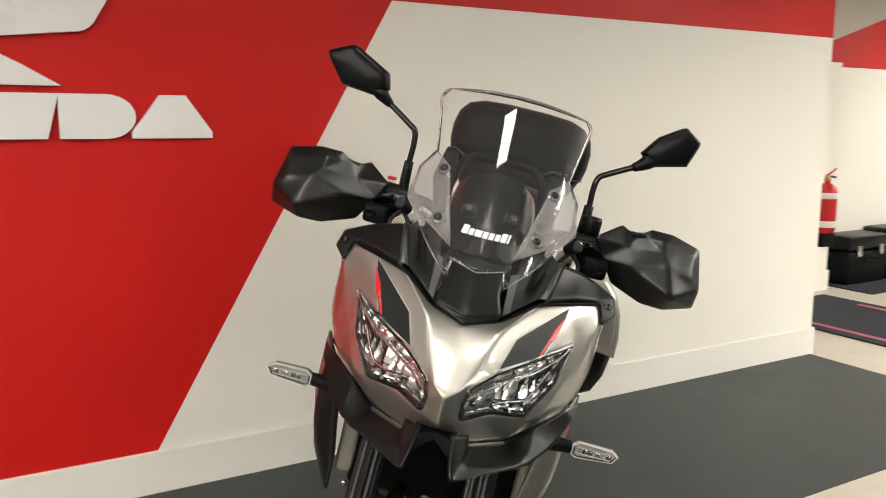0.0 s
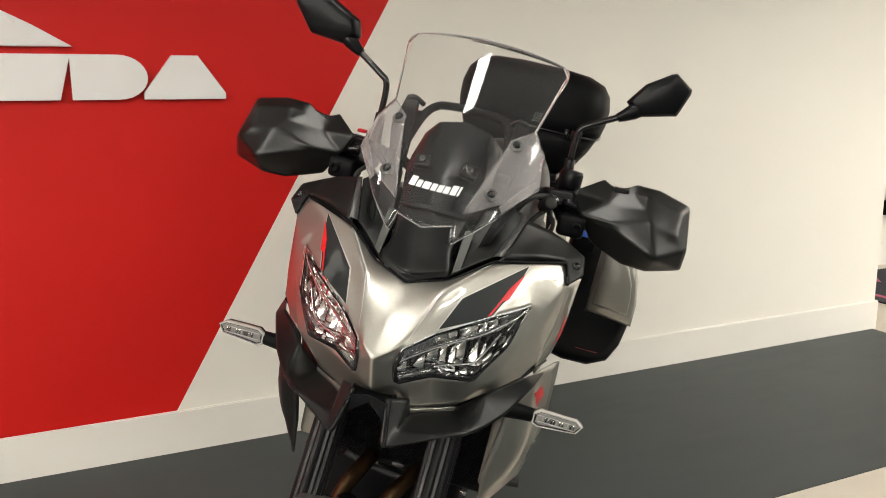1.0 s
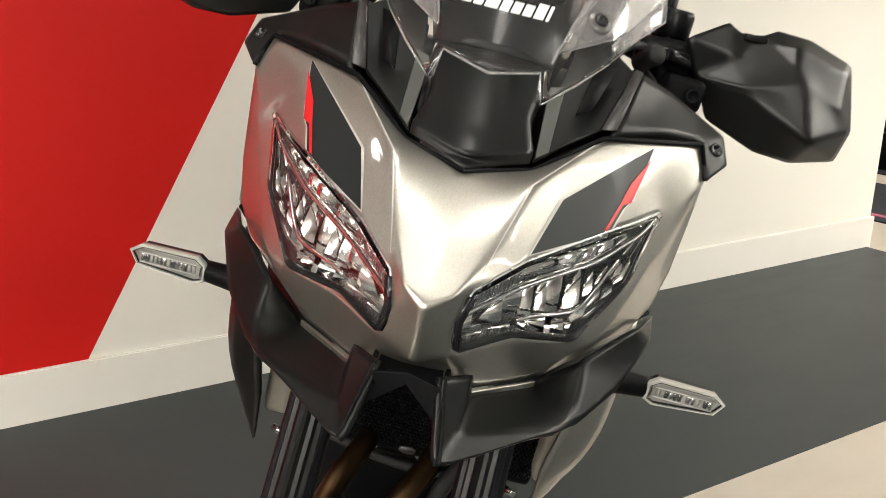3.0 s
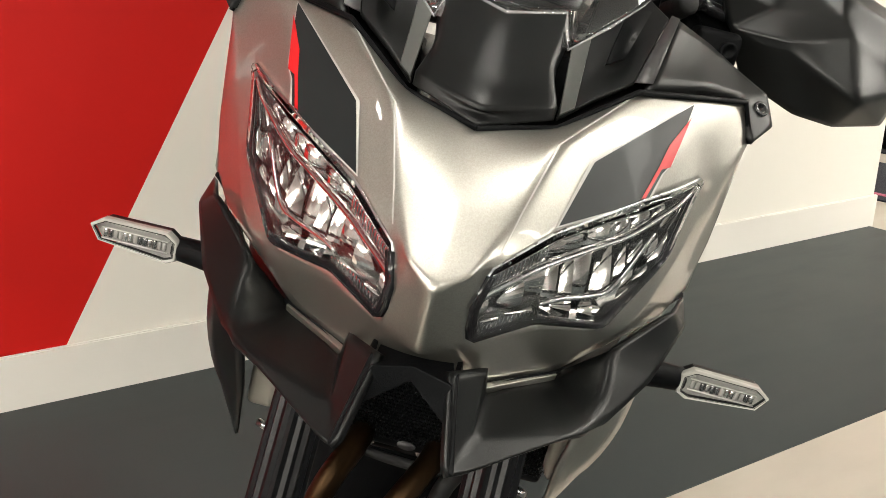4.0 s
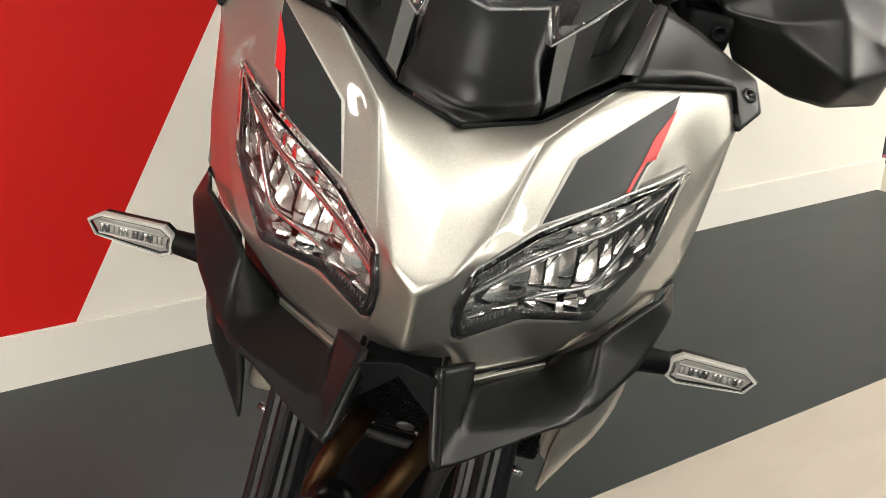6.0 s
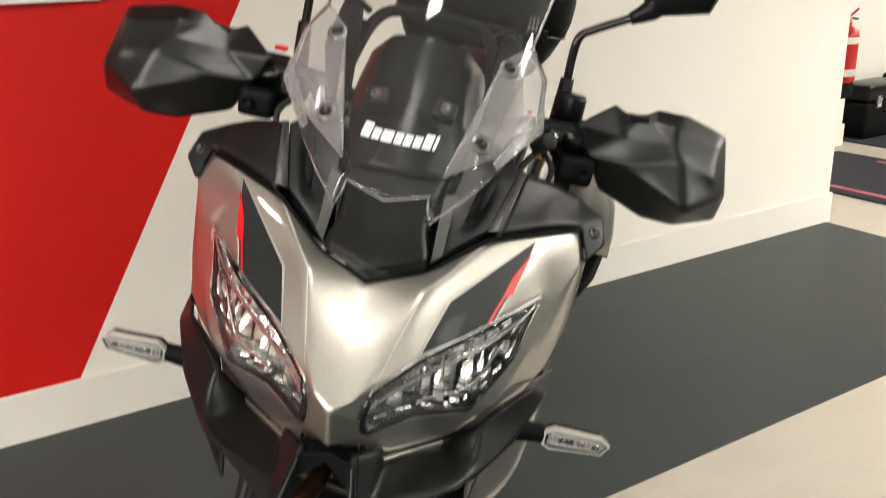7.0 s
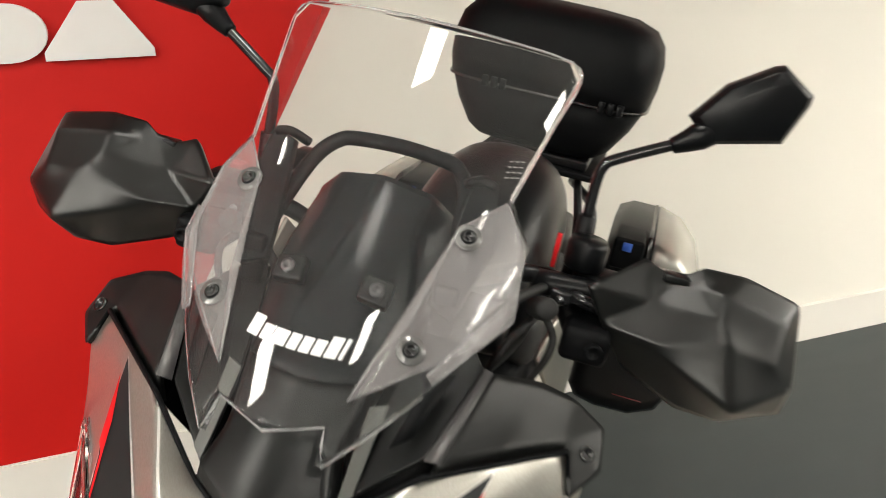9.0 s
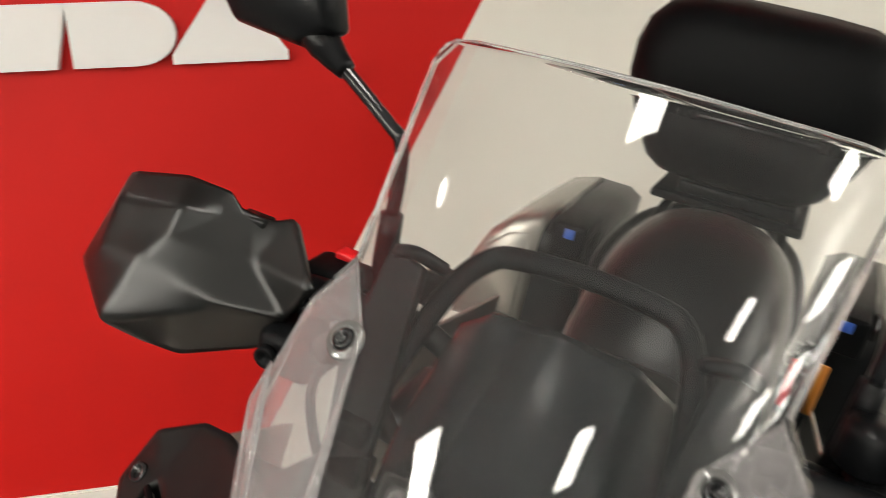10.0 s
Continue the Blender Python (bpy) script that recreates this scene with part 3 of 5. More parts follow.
def lamp_grid(u0, u1, v0, v1, nu, nv, depth, s, bm=None):
    bm = bm or bmesh.new()
    g = []
    for i in range(nu + 1):
        row = []
        for j in range(nv + 1):
            u, v = u0 + (u1 - u0) * i / nu, v0 + (v1 - v0) * j / nv
            p = lamp_point(u, v, depth(u, v))
            row.append(bm.verts.new((s * p.x, p.y, p.z)))
        g.append(row)
    for a, b in zip(g, g[1:]):
        for j in range(nv):
            bm.faces.new((a[j], a[j + 1], b[j + 1], b[j]))
    return bm


def headlight(s):
    body = part("headlight", lamp_grid(0.0, 1.0, 0, 1, 40, 8, lambda u, v: 0.050 * min(1, 6 * min(u, 1 - u, v * 0.6 + 0.001, (1 - v) * 0.6 + 0.001)) + 0.002, s), DARK_CHROME, bike, "twin headlight unit with clear lens and bright reflectors")
    r = random.Random(5)

    def mirror_patch(u0, u1, v0, v1, deep, base, lean=0.0, nu=10, nv=12, mat=REFLECTOR, label="", tilt=None):
        """A tall smooth reflector facet, stepped to face ahead and up, hollow across and up."""
        step = 0.20 * (u1 - u0)
        tilt = r.uniform(0.03, 0.115) * (v1 - v0) * 0.35 if tilt is None else tilt
        def d(u, v):
            a, b = (u - u0) / (u1 - u0), (v - v0) / (v1 - v0)
            return base + deep * (0.45 * (1 - (2 * a - 1) ** 2) + 0.55 * (1 - (2 * b - 0.7) ** 2)) + lean * a + step * (1 - a) + tilt * b
        part("reflector", lamp_grid(u0, u1, v0, v1, nu, nv, d, s), mat, body, label)

    cuts = [0.045, 0.16, 0.27, 0.37, 0.43, 0.50, 0.57, 0.66, 0.72, 0.79]
    for i, (a, b) in enumerate(zip(cuts, cuts[1:])):
        wide = (b - a) / 0.10
        mirror_patch(a, b, r.uniform(0.20, 0.27) if a < 0.65 else 0.34, 0.64, -r.uniform(0.005, 0.009) * wide, 0.016, r.uniform(-0.006, 0.006))
    cuts = [0.045, 0.10, 0.22, 0.33, 0.40, 0.52, 0.61, 0.70]
    for a, b in zip(cuts, cuts[1:]):
        mirror_patch(a, b, 0.05, 0.20, -r.uniform(0.003, 0.006), 0.013, r.uniform(-0.010, 0.010), 6, 6)
    for a, b, c, d in ((0.70, 0.78, 0.08, 0.33), (0.79, 0.87, 0.20, 0.62), (0.87, 0.94, 0.38, 0.66)):
        mirror_patch(a, b, c, d, -0.006, 0.013, 0.003, 6, 6)
    mirror_patch(0.79, 0.86, 0.46, 0.64, 0.004, 0.010, mat=DARK_CHROME)
    cuts = [0.33, 0.41, 0.48, 0.56, 0.63, 0.70, 0.77, 0.84]
    for i, (a, b) in enumerate(zip(cuts, cuts[1:])):
        mirror_patch(a, b - 0.008, 0.72, 0.96, -r.uniform(0.004, 0.008), 0.012, r.uniform(-0.006, 0.006), 6, 6)
    mirror_patch(0.85, 0.97, 0.35, 0.95, 0.004, 0.004, 0.002, 6, 6)
    mirror_patch(0.42, 0.55, 0.05, 0.22, 0.006, 0.004, 0.004, 6, 4)
    for a, b, c, d in ((0.69, 0.76, 0.04, 0.12), (0.76, 0.83, 0.05, 0.22), (0.83, 0.90, 0.06, 0.36), (0.90, 0.96, 0.08, 0.40)):
        mirror_patch(a, b, c, d, -0.004, 0.008, 0.003, 6, 6)
    mirror_patch(0.56, 0.70, 0.06, 0.30, 0.008, 0.004, -0.004, 6, 4)
    for a, b, n, lo, hi in ((0.09, 0.31, 30, 0.72, 0.96), (0.09, 0.36, 34, 0.05, 0.18), (0.42, 0.68, 30, 0.01, 0.06)):
        for k in range(n):
            u = a + (b - a) * k / n
            bow = math.sin(math.pi * (k + 0.5) / n)
            part("lens_rib", lamp_grid(u, u + (b - a) / n * 0.5, lo, lo + (hi - lo) * (0.55 + 0.45 * bow), 1, 1, lambda u, v: 0.0035, s), CHROME if k % 2 else STRIP_GREY, body)
    for v, u0, u1, rad_, mat in ((0.68, 0.03, 0.975, 0.0034, LENS), (0.665, 0.03, 0.97, 0.0016, CHROME), (0.985, 0.06, 0.98, 0.0012, CHROME)):
        bar = [lamp_point(u0 + (u1 - u0) * k / 11, v, 0.0015) for k in range(12)]
        for p in bar[1:-1]:
            f = (p.x - bar[0].x) / (bar[-1].x - bar[0].x)
            p.z = 0.55 * p.z + 0.45 * (bar[0].z + (bar[-1].z - bar[0].z) * f)
        part("light_bar", tube([(s * p.x, p.y, p.z) for p in bar], rad_, 8, 3), mat, body, "clear and bright divider bar")
    bar = [lamp_point(u, v, 0.004) for u, v in ((0.34, 0.20), (0.42, 0.25), (0.56, 0.27), (0.66, 0.34), (0.80, 0.56))]
    part("light_bar", tube([(s * p.x, p.y, p.z) for p in bar], 0.0022, 8, 4), CHROME, body, "bright divider bar")
    # gasket round the lens
    flip = lambda pts: [(s * p.x, p.y, p.z) for p in pts]
    low = [lamp_point(0.07, 0.97, 0.001), lamp_point(0.012, 0.5, 0.001)] + [lamp_point(u, 0.035, 0.002) for u in np.linspace(0.05, 0.98, 28)]
    part("gasket", tube(flip(low), [0.0048] * 20 + [0.0044, 0.0038, 0.0032] + [0.0020] * 7, 8, 0), GLOSS_BLACK, body, "black lamp gasket")
    high = [lamp_point(u, 1.0, 0.001) for u in np.linspace(0.985, 0.015, 30)]
    part("bezel", tube(flip(high), 0.0020, 8, 0), STEEL, body, "satin metal bezel line")
    ob = part("lens", lamp_grid(0.01, 0.99, 0.01, 0.99, 40, 10, lambda u, v: -0.004 - 0.003 * math.sin(math.pi * v), s), LENS, body, "clear headlight lens")
    m = ob.modifiers.new("thick", "SOLIDIFY")
    m.thickness = 0.0018
    ob.visible_shadow = False


for s in (1, -1):
    headlight(s)

# centre cowl and instrument cover
rows = [
    ((0, 0.126, 1.073), (0.029, 0.142, 1.078), (0.060, 0.163, 1.086), (0.062, 0.190, 1.086)),
    ((0, 0.128, 1.082), (0.029, 0.141, 1.084), (0.060, 0.166, 1.098), (0.063, 0.196, 1.094)),
    ((0, 0.160, 1.120), (0.025, 0.174, 1.122), (0.050, 0.190, 1.124), (0.053, 0.222, 1.108)),
    ((0, 0.214, 1.178), (0.032, 0.222, 1.177), (0.060, 0.244, 1.172), (0.064, 0.280, 1.150)),
    ((0, 0.264, 1.232), (0.048, 0.279, 1.228), (0.078, 0.312, 1.212), (0.082, 0.350, 1.190)),
    ((0, 0.338, 1.294), (0.056, 0.354, 1.283), (0.090, 0.392, 1.254), (0.094, 0.425, 1.230)),
    ((0, 0.386, 1.325), (0.050, 0.400, 1.313), (0.079, 0.426, 1.283), (0.088, 0.452, 1.250)),
]
v = [p for row in rows for p in row]
strip = lambda i0, i1: [(4 * i + j, 4 * i + j + 1, 4 * i + j + 5, 4 * i + j + 4) for i in range(i0, i1) for j in range(3)]
low = [p for row in rows[:4] for p in (row[0], row[2], row[3])]
shell("centre_cowl", low, [(3 * i + j, 3 * i + j + 1, 3 * i + j + 4, 3 * i + j + 3) for i in range(3) for j in range(2)], COWL_GREY, bike, "dark grey moulded centre cowl", thick=0.004, sub=3, sharp=[(3 * i + 1, 3 * i + 4) for i in range(3)] + [(3, 4)], crease=0.88, mirrored=True, inside=(0, 0.5, 1.05))
shell("instrument_cover", v[12:], strip(0, 3), COVER_GREY, bike, "dark grey domed instrument cover", thick=0.004, sub=3, mirrored=True, inside=(0, 0.6, 1.05), sharp=[(4 * i + 2, 4 * i + 6) for i in range(2)], crease=0.6)


for s in (1, -1):
    m = Matrix.Translation((s * 0.042, 0.2725, 1.250)) @ pose(0, 0, 0, 47, s * 10, s * 4)
    bm = round_box(-0.0145, 0.0145, -0.0125, 0.0125, -0.010, 0.004, 0.0025, 2)
    bmesh.ops.transform(bm, matrix=m, verts=bm.verts)
    boss = part("screen_boss", bm, COWL_GREY, bike, "dark square screen mount plate")
    part("bolt", turned([(0.0068, 0.004), (0.0068, 0.0065), (0.0055, 0.008), (0.003, 0.008), (0.0026, 0.0055)], 14, m), STRIP_GREY, boss, "dull grey bolt")

# shoulders beside the cowl
SH = [(0.139, 0.222, 1.130), (0.160, 0.305, 1.188), (0.205, 0.343, 1.174), (0.241, 0.360, 1.158), (0.277, 0.349, 1.141), (0.282, 0.314, 1.114), (0.258, 0.282, 1.097), (0.243, 0.311, 1.136), (0.192, 0.264, 1.138), (0.134, 0.224, 1.100), (0.238, 0.318, 1.100)]
SH_FACES = [(0, 1, 2, 8), (8, 2, 3, 7), (3, 4, 7), (4, 5, 7), (5, 6, 7), (0, 8, 7, 10, 9), (7, 6, 10)]
for s in (1, -1):
    V = [(s * x, y, z) for x, y, z in SH]
    p = shell("shoulder_panel", V, SH_FACES, SHOULDER_GREY, bike, "dark grey shoulder panel beside the cowl", thick=0.006, sub=3, sharp="all", crease=0.80, inside=(0, 0.4, 1.0))
    V = [(s * x, y, z) for x, y, z in ((0.139, 0.2205, 1.1315), (0.160, 0.3025, 1.1895), (0.152, 0.3045, 1.1905), (0.124, 0.2235, 1.1285))]
    shell("trim_strip", V, [(0, 1, 2, 3)], STRIP_GREY, p, "lighter grey trim strip", thick=0.0014, inside=(0, 0.4, 1.0))
    m = Matrix.Translation((s * 0.265, 0.316, 1.127)) @ pose(0, 0, 0, 46, s * 30, 0)
    part("screw", turned([(0.008, -0.002), (0.008, 0.002), (0.0055, 0.0025), (0.005, -0.001)], 14, m), GLOSS_BLACK, p, "black recessed screw")
    V = [(s * x, y, z) for x, y, z in ((0.062, 0.175, 1.087), (0.090, 0.198, 1.107), (0.124, 0.227, 1.127), (0.151, 0.306, 1.188), (0.118, 0.345, 1.210), (0.088, 0.340, 1.215), (0.070, 0.250, 1.135))]
    q = shell("inner_cowl", V, [(0, 1, 6), (1, 2, 3, 6), (6, 3, 4, 5)], COWL_GREY, bike, "dark grey inner cowl panel with slot", thick=0.005, bevel=0.002, inside=(0, 0.5, 1.0))
    V = [(s * x, y, z) for x, y, z in ((0.058, 0.205, 1.070), (0.125, 0.222, 1.098), (0.245, 0.318, 1.098), (0.265, 0.385, 1.120), (0.160, 0.345, 1.165), (0.085, 0.360, 1.180))]
    shell("fairing_tray", V, [(0, 1, 4, 5), (1, 2, 3, 4)], BLACK_MATT, bike, "matt black tray under the cowl panels", thick=0.004, inside=(0, 0.5, 0.9))
    V = [(s * x, y, z) for x, y, z in ((0.094, 0.210, 1.138), (0.110, 0.2235, 1.146), (0.129, 0.279, 1.189), (0.106, 0.265, 1.186))]
    shell("slot", V, [(0, 1, 2, 3)], BLACK_MATT, q, "dark vent slot", thick=0.003, inside=(0, 0.5, 1.0))


for s in (1, -1):
    V = [(s * x, y, z) for x, y, z in ((0.064, 0.176, 1.090), (0.076, 0.184, 1.098), (0.079, 0.246, 1.158), (0.063, 0.240, 1.154))]
    shell("cowl_cheek", V, [(0, 1, 2, 3)], INNER_GREY, bike, "pale grey strip beside the centre cowl", thick=0.003, bevel=0.001, inside=(0, 0.5, 1.0))

# rubber seal along the upper edge of the nose panel
for s in (1, -1):
    seal = [(0, 0.126, 1.0705), (0.064, 0.166, 1.0800), (0.127, 0.205, 1.122), (0.246, 0.304, 1.131), (0.258, 0.289, 1.095)]
    part("panel_seal", tube([(s * x, y, z) for x, y, z in seal], 0.0027, 8, 0), BLACK_MATT, bike, "black seal along the panel edge")


# windscreen
def screen_y(x, z):
    d = z - 1.160
    return 0.152 + 0.75 * d + 0.40 * d * d + 3.6 * x * x


EDGE = [(0.054, 1.144), (0.112, 1.192), (0.160, 1.245), (0.158, 1.300), (0.133, 1.338), (0.150, 1.405), (0.161, 1.445), (0.147, 1.463)]


def edge_at(t):
    f = t * (len(EDGE) - 1)
    i = min(int(f), len(EDGE) - 2)
    k = f - i
    return EDGE[i][0] + (EDGE[i + 1][0] - EDGE[i][0]) * k, EDGE[i][1] + (EDGE[i + 1][1] - EDGE[i][1]) * k


def curved_plate(pts, s, gap):
    """A plate of the given outline that follows the screen at a gap."""
    bm = bmesh.new()
    f = bm.faces.new([bm.verts.new((x, 0, z)) for x, z in pts])
    bmesh.ops.triangulate(bm, faces=[f])
    for _ in range(4):
        bmesh.ops.subdivide_edges(bm, edges=[e for e in bm.edges if e.calc_length() > 0.010], cuts=1, use_grid_fill=True)
        bmesh.ops.triangulate(bm, faces=[f for f in bm.faces if len(f.verts) > 3])
    for q in bm.verts:
        q.co = (s * q.co.x, screen_y(q.co.x, q.co.z) - gap, q.co.z)
    return bm


def windscreen():
    bm = bmesh.new()
    nt, ns = 42, 28
    g = []
    for i in range(nt + 1):
        t = i / nt
        w, ze = edge_at(t)
        zc = 1.160 + (1.478 - 1.160) * t
        row = []
        for j in range(-ns, ns + 1):
            a = j / ns
            x = a * w
            z = zc + (ze - zc) * (abs(a) ** 2)
            if abs(a) < 0.87:
                z = max(z, 1.160 + 0.012 * abs(a) + 0.0030 * i)
            elif i == 0:
                z = 1.144
            row.append(bm.verts.new((x, screen_y(x, z), z)))
        g.append(row)
    for a, b in zip(g, g[1:]):
        for j in range(2 * ns):
            bm.faces.new((a[j], a[j + 1], b[j + 1], b[j]))
    ob = part("windscreen", bm, CLEAR, bike, "tall clear polycarbonate windscreen")
    m = ob.modifiers.new("thick", "SOLIDIFY")
    m.thickness, m.offset = 0.004, 1
    ob.visible_shadow = False
    # rolled bright edge
    rim = [(x, screen_y(x, z) - 0.002, z) for x, z in EDGE[4:]]
    top = [(x, screen_y(x, z) - 0.002, z) for x, z in ((0.147, 1.463), (0.08, 1.474), (0, 1.478), (-0.08, 1.474), (-0.147, 1.463))]
    line = rim[:-1] + top + [(-x, y, z) for x, y, z in reversed(rim[:-1])]
    part("rim", tube(line, 0.0021, 10, 3), RIM_CLEAR, ob, "rounded clear rim")
    for s in (1, -1):
        low = [(0, 1.160), (0.047, 1.1705), (0.049, 1.160), (0.054, 1.144), (0.085, 1.168), (0.112, 1.192)]
        part("lower_edge", tube([(s * x, screen_y(x, z) - 0.002, z) for x, z in low], 0.0012, 8, 0), RIM_CLEAR, ob, "bright lower edge")
        pts = [(0.131, 1.338), (0.157, 1.303), (0.165, 1.252), (0.150, 1.232), (0.058, 1.191), (0.068, 1.222), (0.084, 1.245), (0.099, 1.318)]
        d = part("wind_deflector", curved_plate(pts, s, 0.008), CLEAR_GREY, bike, "hazy clear side deflector screwed to the windscreen")
        m = d.modifiers.new("thick", "SOLIDIFY")
        m.thickness, m.offset = 0.0030, 0
        line = [(s * x, screen_y(x, z) - 0.008, z) for x, z in pts]
        part("edge", tube(line + line[:1], 0.0011, 8, 0), RIM_CLEAR, d, "bright polished edge")
        d.visible_shadow = False
        vane = [(0.163, 1.268), (0.166, 1.245), (0.118, 1.205), (0.112, 1.212)]
        d2 = part("vane", curved_plate(vane, s, 0.016), CLEAR_GREY, d, "small clear vane")
        line = [(s * x, screen_y(x, z) - 0.016, z) for x, z in vane]
        part("edge", tube(line + line[:1], 0.0009, 8, 0), RIM_CLEAR, d, "bright polished edge")
        m = d2.modifiers.new("thick", "SOLIDIFY")
        m.thickness, m.offset = 0.003, 0
        d2.visible_shadow = False
        for x, z in ((0.1085, 1.3125), (0.093, 1.229)):
            y = screen_y(x, z) - 0.012
            m = Matrix.Translation((s * x, y, z)) @ pose(0, 0, 0, 46, s * 18, 0)
            w = part("screw", turned([(0.0072, -0.008), (0.0072, 0.0015), (0.0062, 0.0035), (0.0042, 0.004), (0.0034, 0.001)], 18, m), GLOSS_BLACK, d, "black socket screw")
            part("washer", turned([(0.0130, -0.004), (0.0130, -0.0005), (0.0118, 0.0008), (0.0100, 0.0004), (0.0090, 0.0016), (0.0074, 0.0018), (0.0073, -0.002)], 24, m), WASHER, w, "clear rubber washer")
    return ob


windscreen()


def badge():
    """Plain white bars where the lettering stands."""
    widths = (0.0125, 0.0105, 0.0145, 0.0105, 0.0105, 0.0105, 0.0115, 0.005)
    x = -0.045
    for w in widths:
        h = 0.0148 if w in (0.0125, 0.0115, 0.005) else 0.011
        bm = round_box(x, x + w - 0.0015, -0.0006, 0.0006, 0, h, 0.0005, 1)
        for q in bm.verts:
            lift, z = q.co.y, 1.2165 + q.co.z
            q.co.x += 0.22 * q.co.z
            q.co = (q.co.x, screen_y(q.co.x, z) - 0.0052 + lift, z)
        part("badge_bar", bm, DECAL_WHITE, bike, "white bar of the badge", False)
        x += w + 0.0005


badge()


def screen_print():
    """Rows of tiny pale bars, too small to read, by the edge of the screen."""
    for row in range(4):
        for k in range(3):
            x, z = 0.121 + 0.0050 * k, 1.372 - 0.0045 * row
            bm = round_box(x, x + 0.0030, -0.0003, 0.0003, z, z + 0.0010, 0.0002, 1)
            for q in bm.verts:
                q.co.y += screen_y(q.co.x, q.co.z) - 0.0048
            part("print_bar", bm, PRINT_GREY, bike, "tiny pale printed bar", False)


screen_print()

# accessory bar and brackets behind the screen
part("accessory_bar", tube([(-0.099, 0.322, 1.245), (-0.088, 0.372, 1.298), (-0.080, 0.404, 1.324), (-0.067, 0.424, 1.338), (-0.050, 0.430, 1.343), (0, 0.432, 1.346), (0.050, 0.430, 1.343), (0.067, 0.424, 1.338), (0.080, 0.404, 1.324), (0.088, 0.372, 1.298), (0.099, 0.322, 1.245)], 0.0080, 14, 6), BLACK_MATT, bike, "matt black tubular accessory bar")
for s in (1, -1):
    V = [(s * x, y, z) for x, y, z in ((0.117, 0.375, 1.348), (0.092, 0.367, 1.343), (0.086, 0.338, 1.288), (0.082, 0.309, 1.236), (0.110, 0.302, 1.226), (0.129, 0.347, 1.290))]
    shell("screen_bracket", V, [(0, 1, 2, 5), (2, 3, 4, 5)], BLACK_MATT, bike, "matt black screen bracket", thick=0.010, bevel=0.002)
    part("bracket_hook", tube([(s * 0.114, 0.374, 1.345), (s * 0.100, 0.374, 1.348), (s * 0.084, 0.386, 1.338)], 0.005, 8, 4), BLACK, bike)
    part("bar_clamp", round_box(s * 0.096 - 0.010, s * 0.096 + 0.010, 0.396, 0.424, 1.300, 1.324, 0.005), BLACK, bike, "black clamp on the accessory bar")
    part("screen_slider", round_box(s * 0.098 - 0.012, s * 0.098 + 0.012, 0.310, 0.328, 1.205, 1.255, 0.004), BLACK_MATT, bike)

# instrument pod behind the cowl
bm = round_box(-0.085, 0.085, 0.425, 0.50, 1.19, 1.272, 0.02)
pod = part("instrument_pod", bm, BLACK_MATT, bike, "black instrument pod behind the screen")
part("warning_label", round_box(0.02, 0.055, 0.421, 0.4255, 1.262, 1.268, 0.001, 1), AMBER, pod, "amber label")

# lower beak with its two fins
BK = [
    (0.028, 0.034, 0.907), (0.057, 0.073, 0.899), (0.042, -0.008, 0.843), (0.054, 0.026, 0.860),
    (0.150, 0.092, 0.856), (0.172, 0.125, 0.850), (0.247, 0.245, 0.912), (0.226, 0.225, 0.930),
    (0.124, 0.172, 0.862), (0.166, 0.165, 0.902), (0.262, 0.330, 0.915), (0.062, 0.088, 0.868), (0.214, 0.182, 0.874),
]
for s in (1, -1):
    V = [(s * x, y, z) for x, y, z in BK]
    shell("beak_wing", V, [(0, 2, 3, 1), (1, 3, 11), (3, 2, 4), (3, 4, 8, 11), (4, 5, 9, 8), (5, 12, 9), (12, 6, 7, 9), (7, 6, 10)], GREY_PLASTIC, bike, "dark grey lower beak wing", thick=0.006, sub=3, sharp="all", crease=0.92, inside=(s * 0.1, 0.3, 0.80))
    V = [(s * x, y, z) for x, y, z in ((0.060, 0.088, 0.873), (0.126, 0.158, 0.869), (0.126, 0.164, 0.857), (0.060, 0.092, 0.861))]
    shell("intake_lip", V, [(0, 1, 2, 3)], SILVER, bike, "silver lip of the intake slot", thick=0.006, bevel=0.001)
for s in (1, -1):
    V = [(s * x, y, z) for x, y, z in ((0.030, 0.036, 0.903), (0.043, -0.004, 0.845), (0.062, 0.300, 0.775), (0.046, 0.320, 0.895))]
    shell("beak_cheek", V, [(0, 1, 2, 3)], BLACK_MATT, bike, "black inner cheek of the beak", thick=0.004, bevel=0.001)
    V = [(s * x, y, z) for x, y, z in ((0.044, 0.124, 0.877), (0.128, 0.188, 0.877), (0.129, 0.165, 0.867), (0.058, 0.093, 0.871))]
    shell("intake_roof", V, [(0, 1, 2, 3)], BLACK_MATT, bike, "matt black surface above the intake lip", thick=0.003)
    V = [(s * x, y, z) for x, y, z in ((0.058, 0.110, 0.870), (0.128, 0.186, 0.864), (0.200, 0.290, 0.880), (0.190, 0.300, 0.800), (0.062, 0.220, 0.790))]
    shell("beak_back", V, [(0, 1, 4), (1, 3, 4), (1, 2, 3)], BLACK_MATT, bike, "matt black closing plate behind the intake", thick=0.004)
for s in (1, -1):
    V = [(s * x, y, z) for x, y, z in ((0.120, 0.178, 0.884), (0.188, 0.219, 0.912), (0.238, 0.254, 0.940), (0.260, 0.345, 0.930), (0.200, 0.300, 0.868))]
    shell("wing_liner", V, [(0, 1, 4), (1, 2, 3, 4)], BLACK_MATT, bike, "matt black liner between nose and beak wing", thick=0.004, inside=(0, 0.4, 1.0))
